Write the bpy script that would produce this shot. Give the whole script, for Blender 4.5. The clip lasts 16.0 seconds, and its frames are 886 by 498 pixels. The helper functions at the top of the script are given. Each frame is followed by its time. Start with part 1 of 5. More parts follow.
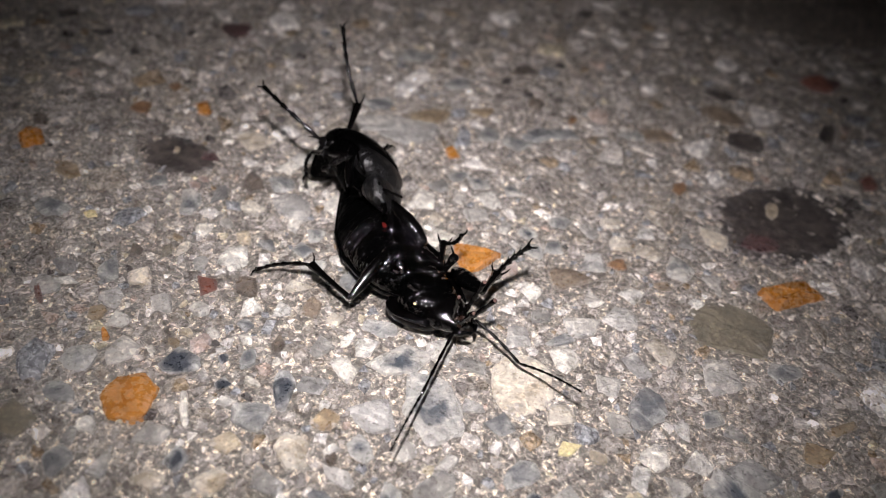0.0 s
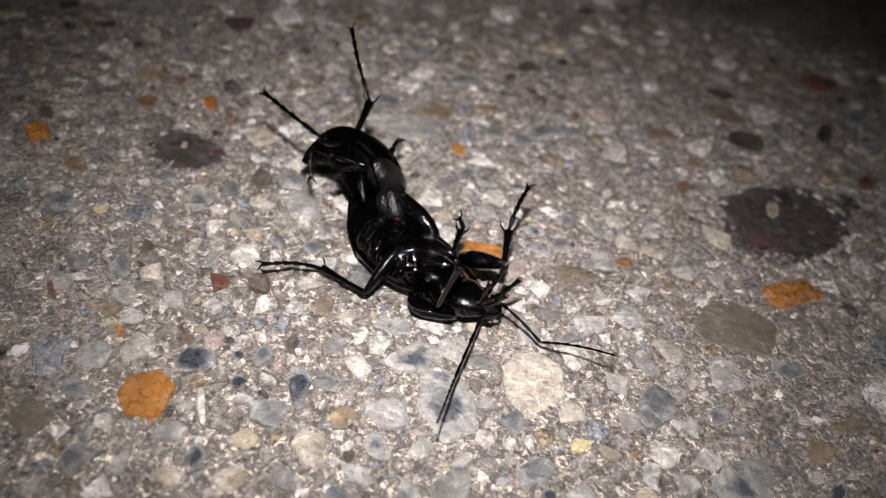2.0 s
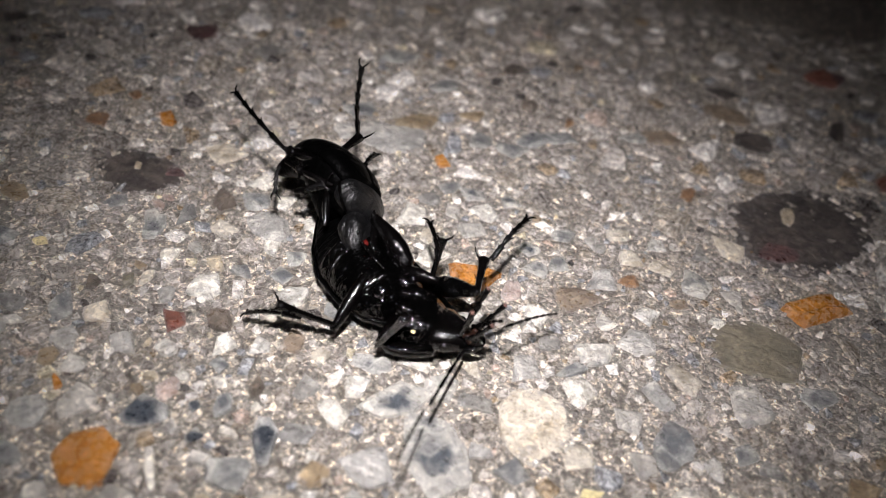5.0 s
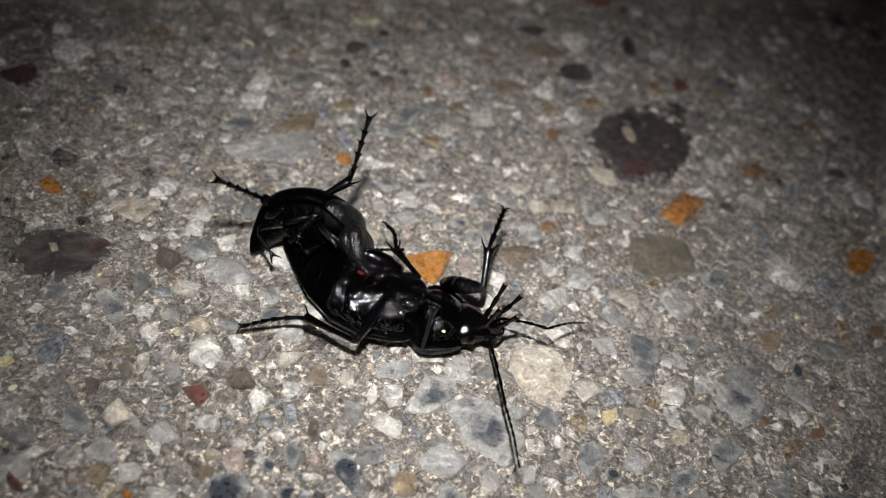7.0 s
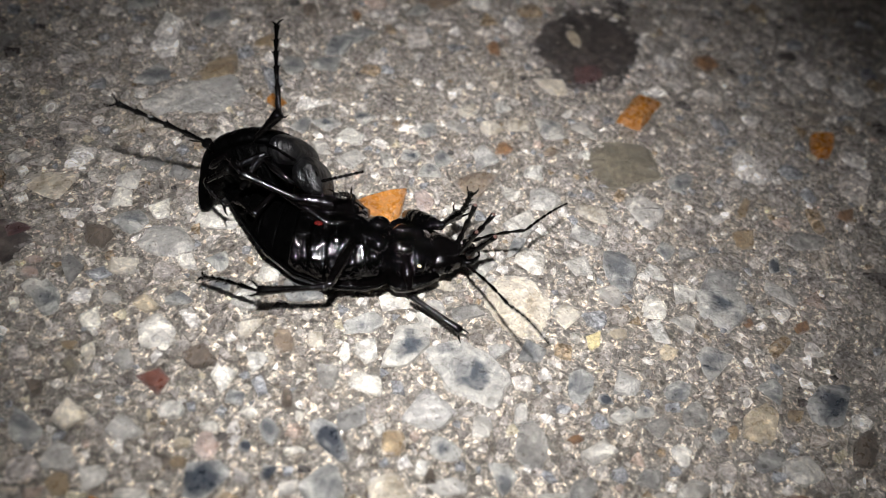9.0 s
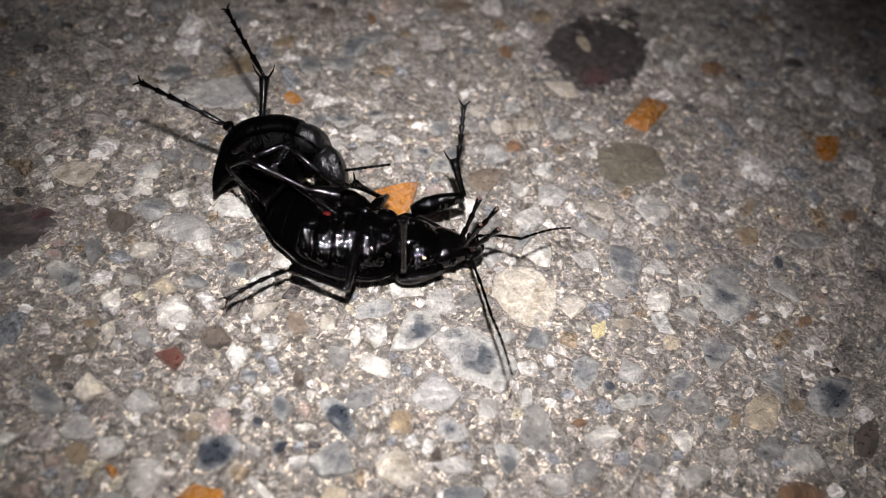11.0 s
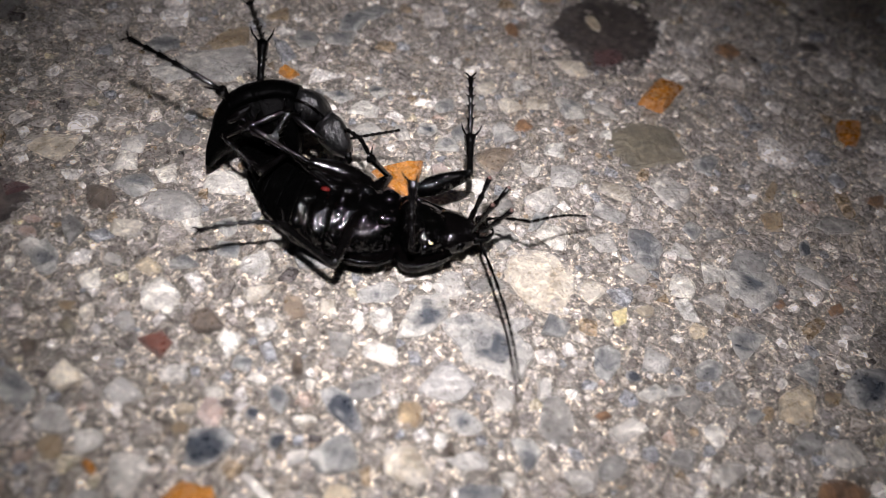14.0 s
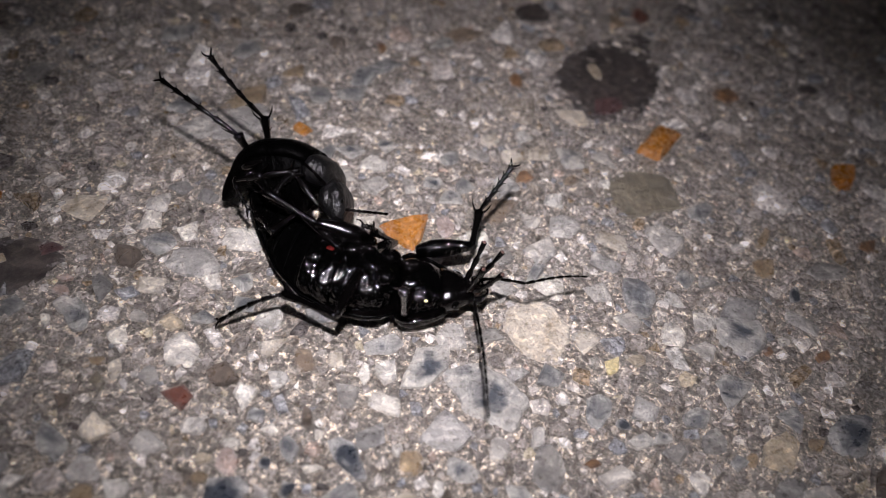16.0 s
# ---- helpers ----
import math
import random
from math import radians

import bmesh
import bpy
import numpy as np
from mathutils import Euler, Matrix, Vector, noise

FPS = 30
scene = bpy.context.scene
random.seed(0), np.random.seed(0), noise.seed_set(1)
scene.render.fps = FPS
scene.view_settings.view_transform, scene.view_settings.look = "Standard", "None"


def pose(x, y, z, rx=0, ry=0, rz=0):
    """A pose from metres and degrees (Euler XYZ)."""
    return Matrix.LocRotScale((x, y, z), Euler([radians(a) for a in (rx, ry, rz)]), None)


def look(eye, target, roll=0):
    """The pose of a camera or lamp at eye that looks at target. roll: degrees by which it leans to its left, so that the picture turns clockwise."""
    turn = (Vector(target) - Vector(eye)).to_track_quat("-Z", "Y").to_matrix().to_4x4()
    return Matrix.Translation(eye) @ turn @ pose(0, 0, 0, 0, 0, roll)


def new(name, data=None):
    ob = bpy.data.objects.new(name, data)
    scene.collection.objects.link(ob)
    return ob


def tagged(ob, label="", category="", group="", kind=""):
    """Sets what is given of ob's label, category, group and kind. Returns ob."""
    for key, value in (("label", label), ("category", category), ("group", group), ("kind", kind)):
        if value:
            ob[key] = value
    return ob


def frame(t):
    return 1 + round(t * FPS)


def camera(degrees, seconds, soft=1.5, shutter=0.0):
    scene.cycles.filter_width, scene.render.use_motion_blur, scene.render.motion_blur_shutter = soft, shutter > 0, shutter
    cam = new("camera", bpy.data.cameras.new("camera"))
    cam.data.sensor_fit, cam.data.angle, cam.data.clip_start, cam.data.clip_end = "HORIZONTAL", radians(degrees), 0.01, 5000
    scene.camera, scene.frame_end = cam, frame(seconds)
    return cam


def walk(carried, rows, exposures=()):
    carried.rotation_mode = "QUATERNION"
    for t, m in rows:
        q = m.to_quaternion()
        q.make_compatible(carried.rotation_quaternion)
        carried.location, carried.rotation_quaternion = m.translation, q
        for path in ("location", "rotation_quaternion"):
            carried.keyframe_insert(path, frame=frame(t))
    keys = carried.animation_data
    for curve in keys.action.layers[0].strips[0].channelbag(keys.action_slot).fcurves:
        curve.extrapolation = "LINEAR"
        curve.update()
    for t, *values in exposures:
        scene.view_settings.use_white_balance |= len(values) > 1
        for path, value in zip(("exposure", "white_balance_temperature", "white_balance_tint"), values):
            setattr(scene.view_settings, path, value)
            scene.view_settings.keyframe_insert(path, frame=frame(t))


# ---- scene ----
# All plan numbers below are in centimetres; CM turns them into metres.
CM = 0.01
cam = camera(59.6, 16.0, soft=0.95)
cam.data.dof.use_dof = True
cam.data.dof.focus_distance = 8.3 * CM
cam.data.dof.aperture_fstop = 21.0


def at(x, y, z, rx=0, ry=0, rz=0):
    return pose(x * CM, y * CM, z * CM, rx, ry, rz)


PATH = [
    (0, (.531, -.066, 6.48), (-.008, 5.836, 1.106), 8.95),
    (0.5, (.313, -.272, 6.388), (-.084, 5.603, .973), 10.07),
    (1, (.245, .128, 6.71), (-.115, 5.929, 1.213), 9.23),
    (1.5, (.247, .092, 6.66), (-.123, 5.92, 1.192), 9.67),
    (2, (.2, -.123, 6.562), (-.149, 5.741, 1.131), 10.50),
    (2.5, (.355, -.091, 6.429), (-.022, 5.81, 1.042), 10.34),
    (3, (.127, .178, 6.538), (-.239, 6.061, 1.129), 9.96),
    (3.5, (.26, .264, 6.498), (-.14, 6.162, 1.107), 9.80),
    (4, (.575, .661, 6.184), (.125, 6.567, .806), 9.49),
    (4.2, (.758, .606, 6.113), (.297, 6.54, .767), 9.01),
    (6.3, (-.885, .984, 5.972), (-.115, 6.812, .546), 9.78),
    (6.5, (-.884, .862, 6.104), (.262, 6.477, .523), 10.17),
    (7, (-2.484, .965, 6.884), (-.031, 6.1, 1.261), 13.20),
    (7.5, (-2.757, .767, 6.756), (-.234, 5.557, .866), 11.34),
    (8, (-2.56, 1.115, 6.338), (.162, 5.613, .309), 11.56),
    (8.5, (-2.75, 1.496, 6.295), (.14, 5.837, .229), 12.88),
    (9, (-2.429, 1.504, 6.525), (.43, 5.868, .46), 11.63),
    (9.2, (-2.185, 1.405, 6.832), (.351, 5.781, .634), 9.16),
    (11.3, (-2.701, 1.133, 6.481), (.13, 5.694, .55), 11.38),
    (11.5, (-2.789, 1.362, 6.644), (.08, 5.879, .698), 11.36),
    (12, (-2.818, 1.442, 6.574), (.046, 6.013, .666), 11.21),
    (12.5, (-2.774, 1.4, 6.415), (.153, 5.962, .53), 11.87),
    (13, (-2.745, 1.436, 6.193), (.193, 6.031, .34), 12.03),
    (13.5, (-2.54, 1.417, 5.769), (.421, 5.993, -.088), 12.21),
    (14, (-2.629, 1.392, 5.827), (.326, 5.938, -.055), 12.50),
    (14.5, (-2.538, 1.523, 5.826), (.42, 6.092, -.037), 12.52),
    (15, (-2.433, 1.424, 6.263), (.425, 6.068, .41), 11.21),
    (15.5, (-2.333, 1.409, 6.378), (.459, 6.109, .537), 10.28),
    (16, (-2.472, 1.329, 6.542), (.252, 6.056, .691), 9.85),
]
EYES = [(t, look(Vector(eye) * CM, Vector(target) * CM, roll)) for t, eye, target, roll in PATH]
EXPOSURES = [
    (0.0, 0.04, 6500, 13), (1.5, -0.05, 6500, 13), (2.5, 0.05, 6500, 12), (4.0, 0.05, 6500, 12), (6.5, -0.14, 6400, 6), (7.0, -0.26, 6350, 5), (7.6, -0.13, 6350, 5), (8.5, -0.04, 6400, 5), (9.2, -0.09, 6400, 7),
    (11.5, -0.11, 6400, 11), (13.0, -0.09, 6400, 12), (13.6, -0.10, 6400, 12), (14.0, -0.22, 6400, 13), (14.5, -0.29, 6400, 15), (16.0, -0.42, 6350, 17),
]
walk(cam, EYES, EXPOSURES)

# ---- light: night, and the small lamp of the phone that films ----
TORCH_POWER = 6000.0
world = bpy.data.worlds.new("night")
scene.world = world
world.use_nodes = True
world.node_tree.nodes["Background"].inputs[0].default_value = (0.97, 0.85, 0.89, 1)
world.node_tree.nodes["Background"].inputs[1].default_value = 0.006


# ---- materials ----
def material(name):
    m = bpy.data.materials.new(name)
    m.use_nodes = True
    tree = m.node_tree
    return m, tree, tree.nodes["Principled BSDF"]


def node(tree, kind, **inputs):
    n = tree.nodes.new(kind)
    for key, value in inputs.items():
        n.inputs[key.replace("_", " ")].default_value = value
    return n


def ramp(tree, source, stops, hard=False):
    n = tree.nodes.new("ShaderNodeValToRGB")
    if hard:
        n.color_ramp.interpolation = "CONSTANT"
    while len(n.color_ramp.elements) < len(stops):
        n.color_ramp.elements.new(0.5)
    for e, (p, c) in zip(n.color_ramp.elements, stops):
        e.position, e.color = p, (*c, 1)
    tree.links.new(source, n.inputs[0])
    return n.outputs[0]


def mix(tree, kind, a, b, factor):
    n = tree.nodes.new("ShaderNodeMix")
    n.data_type, n.blend_type = "RGBA", kind
    for socket, value in ((n.inputs[0], factor), (n.inputs[6], a), (n.inputs[7], b)):
        if isinstance(value, (int, float)):
            socket.default_value = value
        elif isinstance(value, tuple):
            socket.default_value = (*value, 1)
        else:
            tree.links.new(value, socket)
    return n.outputs[2]


def math_node(tree, kind, a, b):
    n = tree.nodes.new("ShaderNodeMath")
    n.operation = kind
    for socket, value in ((n.inputs[0], a), (n.inputs[1], b)):
        if isinstance(value, (int, float)):
            socket.default_value = value
        else:
            tree.links.new(value, socket)
    return n.outputs[0]


def noise_at(tree, scale, detail=4.0, rough=0.6, distort=0.0, world_space=True):
    """Noise of that many grains to the metre, laid in the place's own space."""
    n = node(tree, "ShaderNodeTexNoise", Scale=scale, Detail=detail, Roughness=rough, Distortion=distort)
    if world_space:
        g = tree.nodes.new("ShaderNodeNewGeometry")
        tree.links.new(g.outputs["Position"], n.inputs["Vector"])
    else:
        c = tree.nodes.new("ShaderNodeTexCoord")
        tree.links.new(c.outputs["Object"], n.inputs["Vector"])
    return n.outputs[0]


def relief(tree, shader, height, strength, distance):
    b = node(tree, "ShaderNodeBump", Strength=strength, Distance=distance)
    tree.links.new(height, b.inputs["Height"])
    tree.links.new(b.outputs[0], shader.inputs["Normal"])


def chipped(tree, coarse=650, fine=1900):
    """Height of a broken face: blunt knobs with sharp chips on them."""
    knobs = math_node(tree, "ADD", math_node(tree, "MULTIPLY", noise_at(tree, coarse, 2.0, 0.5, 0.6), 1.8), noise_at(tree, fine, 6.0, 0.8))
    return math_node(tree, "ADD", knobs, math_node(tree, "MULTIPLY", noise_at(tree, 270, 1.5, 0.5, 0.4), 1.8))


def crumbs(tree, scale, low, high):
    """Angular crumbs of crushed stone, each with a grey of its own, jogged by noise."""
    g = tree.nodes.new("ShaderNodeNewGeometry")
    jog = node(tree, "ShaderNodeTexNoise", Scale=scale * 1.3, Detail=3.0)
    tree.links.new(g.outputs["Position"], jog.inputs["Vector"])
    add = tree.nodes.new("ShaderNodeVectorMath")
    add.operation = "MULTIPLY_ADD"
    tree.links.new(jog.outputs["Color"], add.inputs[0])
    add.inputs[1].default_value = (0.9 / scale,) * 3
    tree.links.new(g.outputs["Position"], add.inputs[2])
    v = node(tree, "ShaderNodeTexVoronoi", Scale=scale)
    tree.links.new(add.outputs[0], v.inputs["Vector"])
    s = tree.nodes.new("ShaderNodeSeparateColor")
    tree.links.new(v.outputs["Color"], s.inputs[0])
    tone = ramp(tree, s.outputs[0], [(0.0, (low,) * 3), (0.62, ((low + high) * 0.36,) * 3), (0.86, (high * 0.75, high * 0.73, high * 0.70)), (1.0, (high * 1.05, high, high * 0.93))])
    return tone, v.outputs["Distance"]


def lace(tree, colour, scale, amount):
    """Pale worn flecks of lime, ragged and joined like lace, brightened to paint in glints as well, with thin brown
    seams between.
    """
    pattern = noise_at(tree, scale, 4.0, 0.6, 1.6)
    worn = ramp(tree, pattern, [(0.39, (0.46, 0.42, 0.38)), (0.44, (0.88, 0.86, 0.84)), (0.565, (0.95, 0.95, 0.95)), (0.60, (2.3, 2.28, 2.24))])
    colour = mix(tree, "MULTIPLY", colour, worn, amount)
    pits = ramp(tree, noise_at(tree, 2300, 2.0, 0.5, 0.3), [(0.31, (0.3, 0.26, 0.23)), (0.36, (1, 1, 1))])
    return mix(tree, "MULTIPLY", colour, pits, min(0.9, 1.5 * amount))


def stone_material(name, light, dark, patch=0.5, rough=0.42, patch_scale=420, cement=0.5, rind=0.0):
    """A broken stone: patches of two tones, crystal grain, a chipped face with cement left in its hollows."""
    m, tree, shader = material(name)
    info = tree.nodes.new("ShaderNodeObjectInfo")
    patches = noise_at(tree, patch_scale, 5.0, 0.62, 0.8)
    spot = tree.nodes.new("ShaderNodeTexCoord")
    flat = tree.nodes.new("ShaderNodeVectorMath")
    flat.operation = "MULTIPLY"
    tree.links.new(spot.outputs["Generated"], flat.inputs[0])
    flat.inputs[1].default_value = (1, 1, 0)
    far = tree.nodes.new("ShaderNodeVectorMath")
    far.operation = "DISTANCE"
    tree.links.new(flat.outputs[0], far.inputs[0])
    far.inputs[1].default_value = (0.49, 0.51, 0)
    if rind:
        # weathered from the outside in: a pale rind round a fresh core
        patches = math_node(tree, "ADD", patches, math_node(tree, "MULTIPLY", math_node(tree, "SUBTRACT", far.outputs["Value"], 0.3), rind))
    colour = ramp(tree, patches, [(max(0, patch - 0.12), dark), (min(1, patch + 0.1), light)])
    tone, _ = crumbs(tree, 3400, 0.65, 1.6)
    colour = mix(tree, "MULTIPLY", colour, tone, 0.32)
    shift = ramp(tree, info.outputs["Random"], [(0.0, (0.8, 0.81, 0.83)), (1.0, (1.16, 1.13, 1.08))])
    colour = mix(tree, "MULTIPLY", colour, shift, 0.7)
    # cement clings in hollows, and most of all round the edge
    hold = math_node(tree, "ADD", noise_at(tree, 800, 5.0, 0.7), math_node(tree, "MULTIPLY", math_node(tree, "SUBTRACT", far.outputs["Value"], 0.36), 0.7))
    left = ramp(tree, hold, [(0.55, (0, 0, 0)), (0.64, (1, 1, 1))])
    bed, _ = crumbs(tree, 1900, 0.10, 0.75)
    colour = mix(tree, "MIX", colour, bed, math_node(tree, "MULTIPLY", left, cement))
    colour = lace(tree, colour, 420, 0.08 + 0.45 * cement)
    tree.links.new(colour, shader.inputs["Base Color"])
    rough_map = ramp(tree, noise_at(tree, 1500, 3.0), [(0.3, (rough - 0.2,) * 3), (0.7, (rough + 0.05,) * 3)])
    tree.links.new(rough_map, shader.inputs["Roughness"])
    shader.inputs["Specular IOR Level"].default_value = 0.85
    relief(tree, shader, chipped(tree, 600, 1600), 0.9, 0.0004)
    return m


STONES = {
    "honey": stone_material("honey flint", (0.50, 0.215, 0.04), (0.32, 0.125, 0.02), 0.45, 0.36, 200, 0.06),
    "rust": stone_material("rust flint", (0.27, 0.15, 0.07), (0.15, 0.085, 0.045), 0.45, 0.45),
    "ochre": stone_material("ochre stone", (0.34, 0.27, 0.17), (0.23, 0.17, 0.10), 0.5),
    "cream": stone_material("cream stone", (0.50, 0.44, 0.32), (0.36, 0.30, 0.21), 0.45),
    "yellow": stone_material("pale yellow stone", (0.74, 0.66, 0.36), (0.55, 0.45, 0.22), 0.35),
    "creamy": stone_material("mottled cream stone", (0.62, 0.58, 0.48), (0.30, 0.25, 0.17), 0.45, 0.42, 330, 0.5),
    "maroon": stone_material("maroon stone", (0.13, 0.065, 0.06), (0.07, 0.035, 0.035), 0.5, 0.42, 420, 0.25),
    "dark": stone_material("dark stone", (0.10, 0.082, 0.070), (0.026, 0.021, 0.018), 0.52, 0.6, 420, 0.35),
    "olive": stone_material("olive grey stone", (0.19, 0.17, 0.12), (0.12, 0.11, 0.08), 0.45, 0.55, 300, 0.25),
    "tan": stone_material("tan stone", (0.30, 0.24, 0.17), (0.17, 0.13, 0.09), 0.5, 0.42, 420, 0.35),
    "blue": stone_material("blue grey stone", (0.38, 0.385, 0.355), (0.12, 0.13, 0.137), 0.5, 0.45, 420, 0.45, 0.4),
    "navy": stone_material("dark blue stone", (0.40, 0.405, 0.385), (0.032, 0.041, 0.054), 0.56, 0.4, 420, 0.2, 0.7),
    "speckled": stone_material("speckled blue and white stone", (0.46, 0.455, 0.41), (0.06, 0.072, 0.086), 0.44, 0.42, 380, 0.35, 0.5),
    "grey": stone_material("mid grey stone", (0.30, 0.295, 0.27), (0.18, 0.18, 0.17), 0.5),
    "pale": stone_material("pale grey stone", (0.49, 0.48, 0.435), (0.30, 0.295, 0.27), 0.47),
    "white": stone_material("white quartz stone", (0.74, 0.725, 0.65), (0.42, 0.41, 0.365), 0.47, 0.35),
    "pink": stone_material("pinkish stone", (0.52, 0.44, 0.39), (0.40, 0.30, 0.25), 0.45),
    "red": stone_material("red brown stone", (0.20, 0.075, 0.05), (0.12, 0.048, 0.035), 0.45, 0.42, 300, 0.15),
    "brown": stone_material("brown stone", (0.135, 0.11, 0.085), (0.075, 0.062, 0.048), 0.45, 0.42, 300, 0.2),
}


def grit_material():
    """Crushed stone set in cement: every grain takes a tone of its own."""
    m, tree, shader = material("crushed stone grains")
    g = tree.nodes.new("ShaderNodeNewGeometry")
    tone = ramp(tree, g.outputs["Random Per Island"], [
        (0.0, (0.34, 0.315, 0.28)), (0.14, (0.46, 0.435, 0.395)), (0.27, (0.27, 0.25, 0.225)), (0.37, (0.56, 0.53, 0.48)),
        (0.47, (0.30, 0.315, 0.33)), (0.55, (0.43, 0.40, 0.365)), (0.66, (0.37, 0.335, 0.28)), (0.74, (0.80, 0.78, 0.73)),
        (0.86, (0.36, 0.335, 0.30)), (0.92, (0.32, 0.25, 0.165)), (0.95, (0.11, 0.10, 0.095)), (0.97, (0.50, 0.41, 0.345)),
        (0.985, (0.62, 0.57, 0.42))], hard=True)
    patches = ramp(tree, noise_at(tree, 450, 4.0, 0.6), [(0.32, (0.66, 0.67, 0.69)), (0.66, (1.3, 1.28, 1.25))])
    colour = mix(tree, "MULTIPLY", tone, patches, 0.8)
    fine, _ = crumbs(tree, 3200, 0.5, 1.9)
    colour = mix(tree, "MULTIPLY", colour, fine, 0.3)
    colour = lace(tree, colour, 600, 0.62)
    tree.links.new(colour, shader.inputs["Base Color"])
    tree.links.new(ramp(tree, noise_at(tree, 1800, 3.0), [(0.3, (0.14,) * 3), (0.7, (0.40,) * 3)]), shader.inputs["Roughness"])
    shader.inputs["Specular IOR Level"].default_value = 1.0
    relief(tree, shader, chipped(tree, 700, 1600), 1.0, 0.00045)
    return m


def cement_material():
    m, tree, shader = material("cement bed")
    broad = ramp(tree, noise_at(tree, 150, 5.0), [(0.3, (0.80, 0.74, 0.63)), (0.7, (1.12, 1.05, 0.92))])
    coarse, d1 = crumbs(tree, 2300, 0.21, 0.80)
    fine, d2 = crumbs(tree, 5200, 0.4, 1.9)
    colour = mix(tree, "MULTIPLY", coarse, broad, 1.0)
    colour = mix(tree, "MULTIPLY", colour, fine, 0.6)
    colour = lace(tree, colour, 800, 0.95)
    tree.links.new(colour, shader.inputs["Base Color"])
    shader.inputs["Roughness"].default_value = 0.3
    shader.inputs["Specular IOR Level"].default_value = 1.0
    height = math_node(tree, "ADD", math_node(tree, "MULTIPLY", d1, -0.5), chipped(tree, 800, 2000))
    relief(tree, shader, height, 1.0, 0.0005)
    return m


def shell_material(name, base, rough, pits, pit_depth, gloss=0.5, wave=420, wave_depth=0.0002):
    """Beetle shell: black horn with pits and a waxy film that wears unevenly."""
    m, tree, shader = material(name)
    tint = ramp(tree, noise_at(tree, 500, 3.0, world_space=False), [(0.3, base), (0.75, tuple(1.8 * c for c in base))])
    tree.links.new(tint, shader.inputs["Base Color"])
    film = ramp(tree, noise_at(tree, 900, 4.0, 0.65, world_space=False), [(0.3, (rough * 0.75,) * 3), (0.72, (rough * 1.5,) * 3)])
    tree.links.new(film, shader.inputs["Roughness"])
    shader.inputs["Specular IOR Level"].default_value = gloss
    fold = tree.nodes.new("ShaderNodeVectorMath")
    fold.operation = "MULTIPLY"
    spot = tree.nodes.new("ShaderNodeTexCoord")
    tree.links.new(spot.outputs["Object"], fold.inputs[0])
    fold.inputs[1].default_value = (1.35, 0.5, 0.8)
    folds = node(tree, "ShaderNodeTexNoise", Scale=wave, Detail=2.5, Roughness=0.5, Distortion=0.5)
    tree.links.new(fold.outputs[0], folds.inputs["Vector"])
    swell = math_node(tree, "MULTIPLY", folds.outputs[0], wave_depth / pit_depth)
    relief(tree, shader, math_node(tree, "ADD", swell, noise_at(tree, pits, 3.0, 0.6, world_space=False)), 0.7, pit_depth)
    return m


GRIT, CEMENT = grit_material(), cement_material()
GLOSSY = shell_material("glossy black shell", (0.0003, 0.0003, 0.0003), 0.10, 1800, 0.00012, 0.55, 850, 0.0008)
SATIN = shell_material("satin black shell", (0.0005, 0.0004, 0.0004), 0.13, 2600, 0.00008, 0.07, 500, 0.0005)
MATT = shell_material("matt black wing case", (0.0004, 0.0004, 0.0004), 0.3, 4200, 0.00010, 0.012, 480, 0.0007)
SOOTY = shell_material("sooty grey plate", (0.0017, 0.0017, 0.0018), 0.36, 3000, 0.00022, 0.5, 620, 0.0011)
LIMB = shell_material("black leg horn", (0.0006, 0.0005, 0.0005), 0.15, 2200, 0.0001, 0.45)
RUSTY = shell_material("reddish brown horn", (0.012, 0.005, 0.003), 0.3, 2500, 0.0001)
TIP = shell_material("pinkish feeler tip", (0.08, 0.04, 0.032), 0.35, 2500, 0.00005)
MITE = shell_material("red mite skin", (0.035, 0.002, 0.0015), 0.6, 2500, 0.00005, 0.08)
PALE = shell_material("pale yellow speck", (0.5, 0.42, 0.22), 0.4, 2500, 0.00005)
PLASTIC = shell_material("black plastic", (0.02, 0.02, 0.02), 0.5, 900, 0.00003)


def lamp_material():
    m, tree, shader = material("white lamp lens")
    shader.inputs["Base Color"].default_value = (0.9, 0.9, 0.9, 1)
    shader.inputs["Emission Color"].default_value = (0.99, 0.935, 0.972, 1)
    shader.inputs["Emission Strength"].default_value = TORCH_POWER
    return m


LAMP = lamp_material()


# ---- mesh helpers ----
def part(name, bm, mat, parent=None, label="", smooth=True):
    """One mesh object from a bmesh in centimetres, under a thing or a part."""
    for v in bm.verts:
        v.co *= CM
    bmesh.ops.recalc_face_normals(bm, faces=bm.faces)
    me = bpy.data.meshes.new(name)
    bm.to_mesh(me)
    bm.free()
    me.polygons.foreach_set("use_smooth", [smooth] * len(me.polygons))
    me.materials.append(mat)
    ob = new(name, me)
    if parent:
        ob.parent = parent
    if label:
        ob["label"] = label
    return ob


def power(c, e):
    return math.copysign(abs(c) ** (2 / e), c)


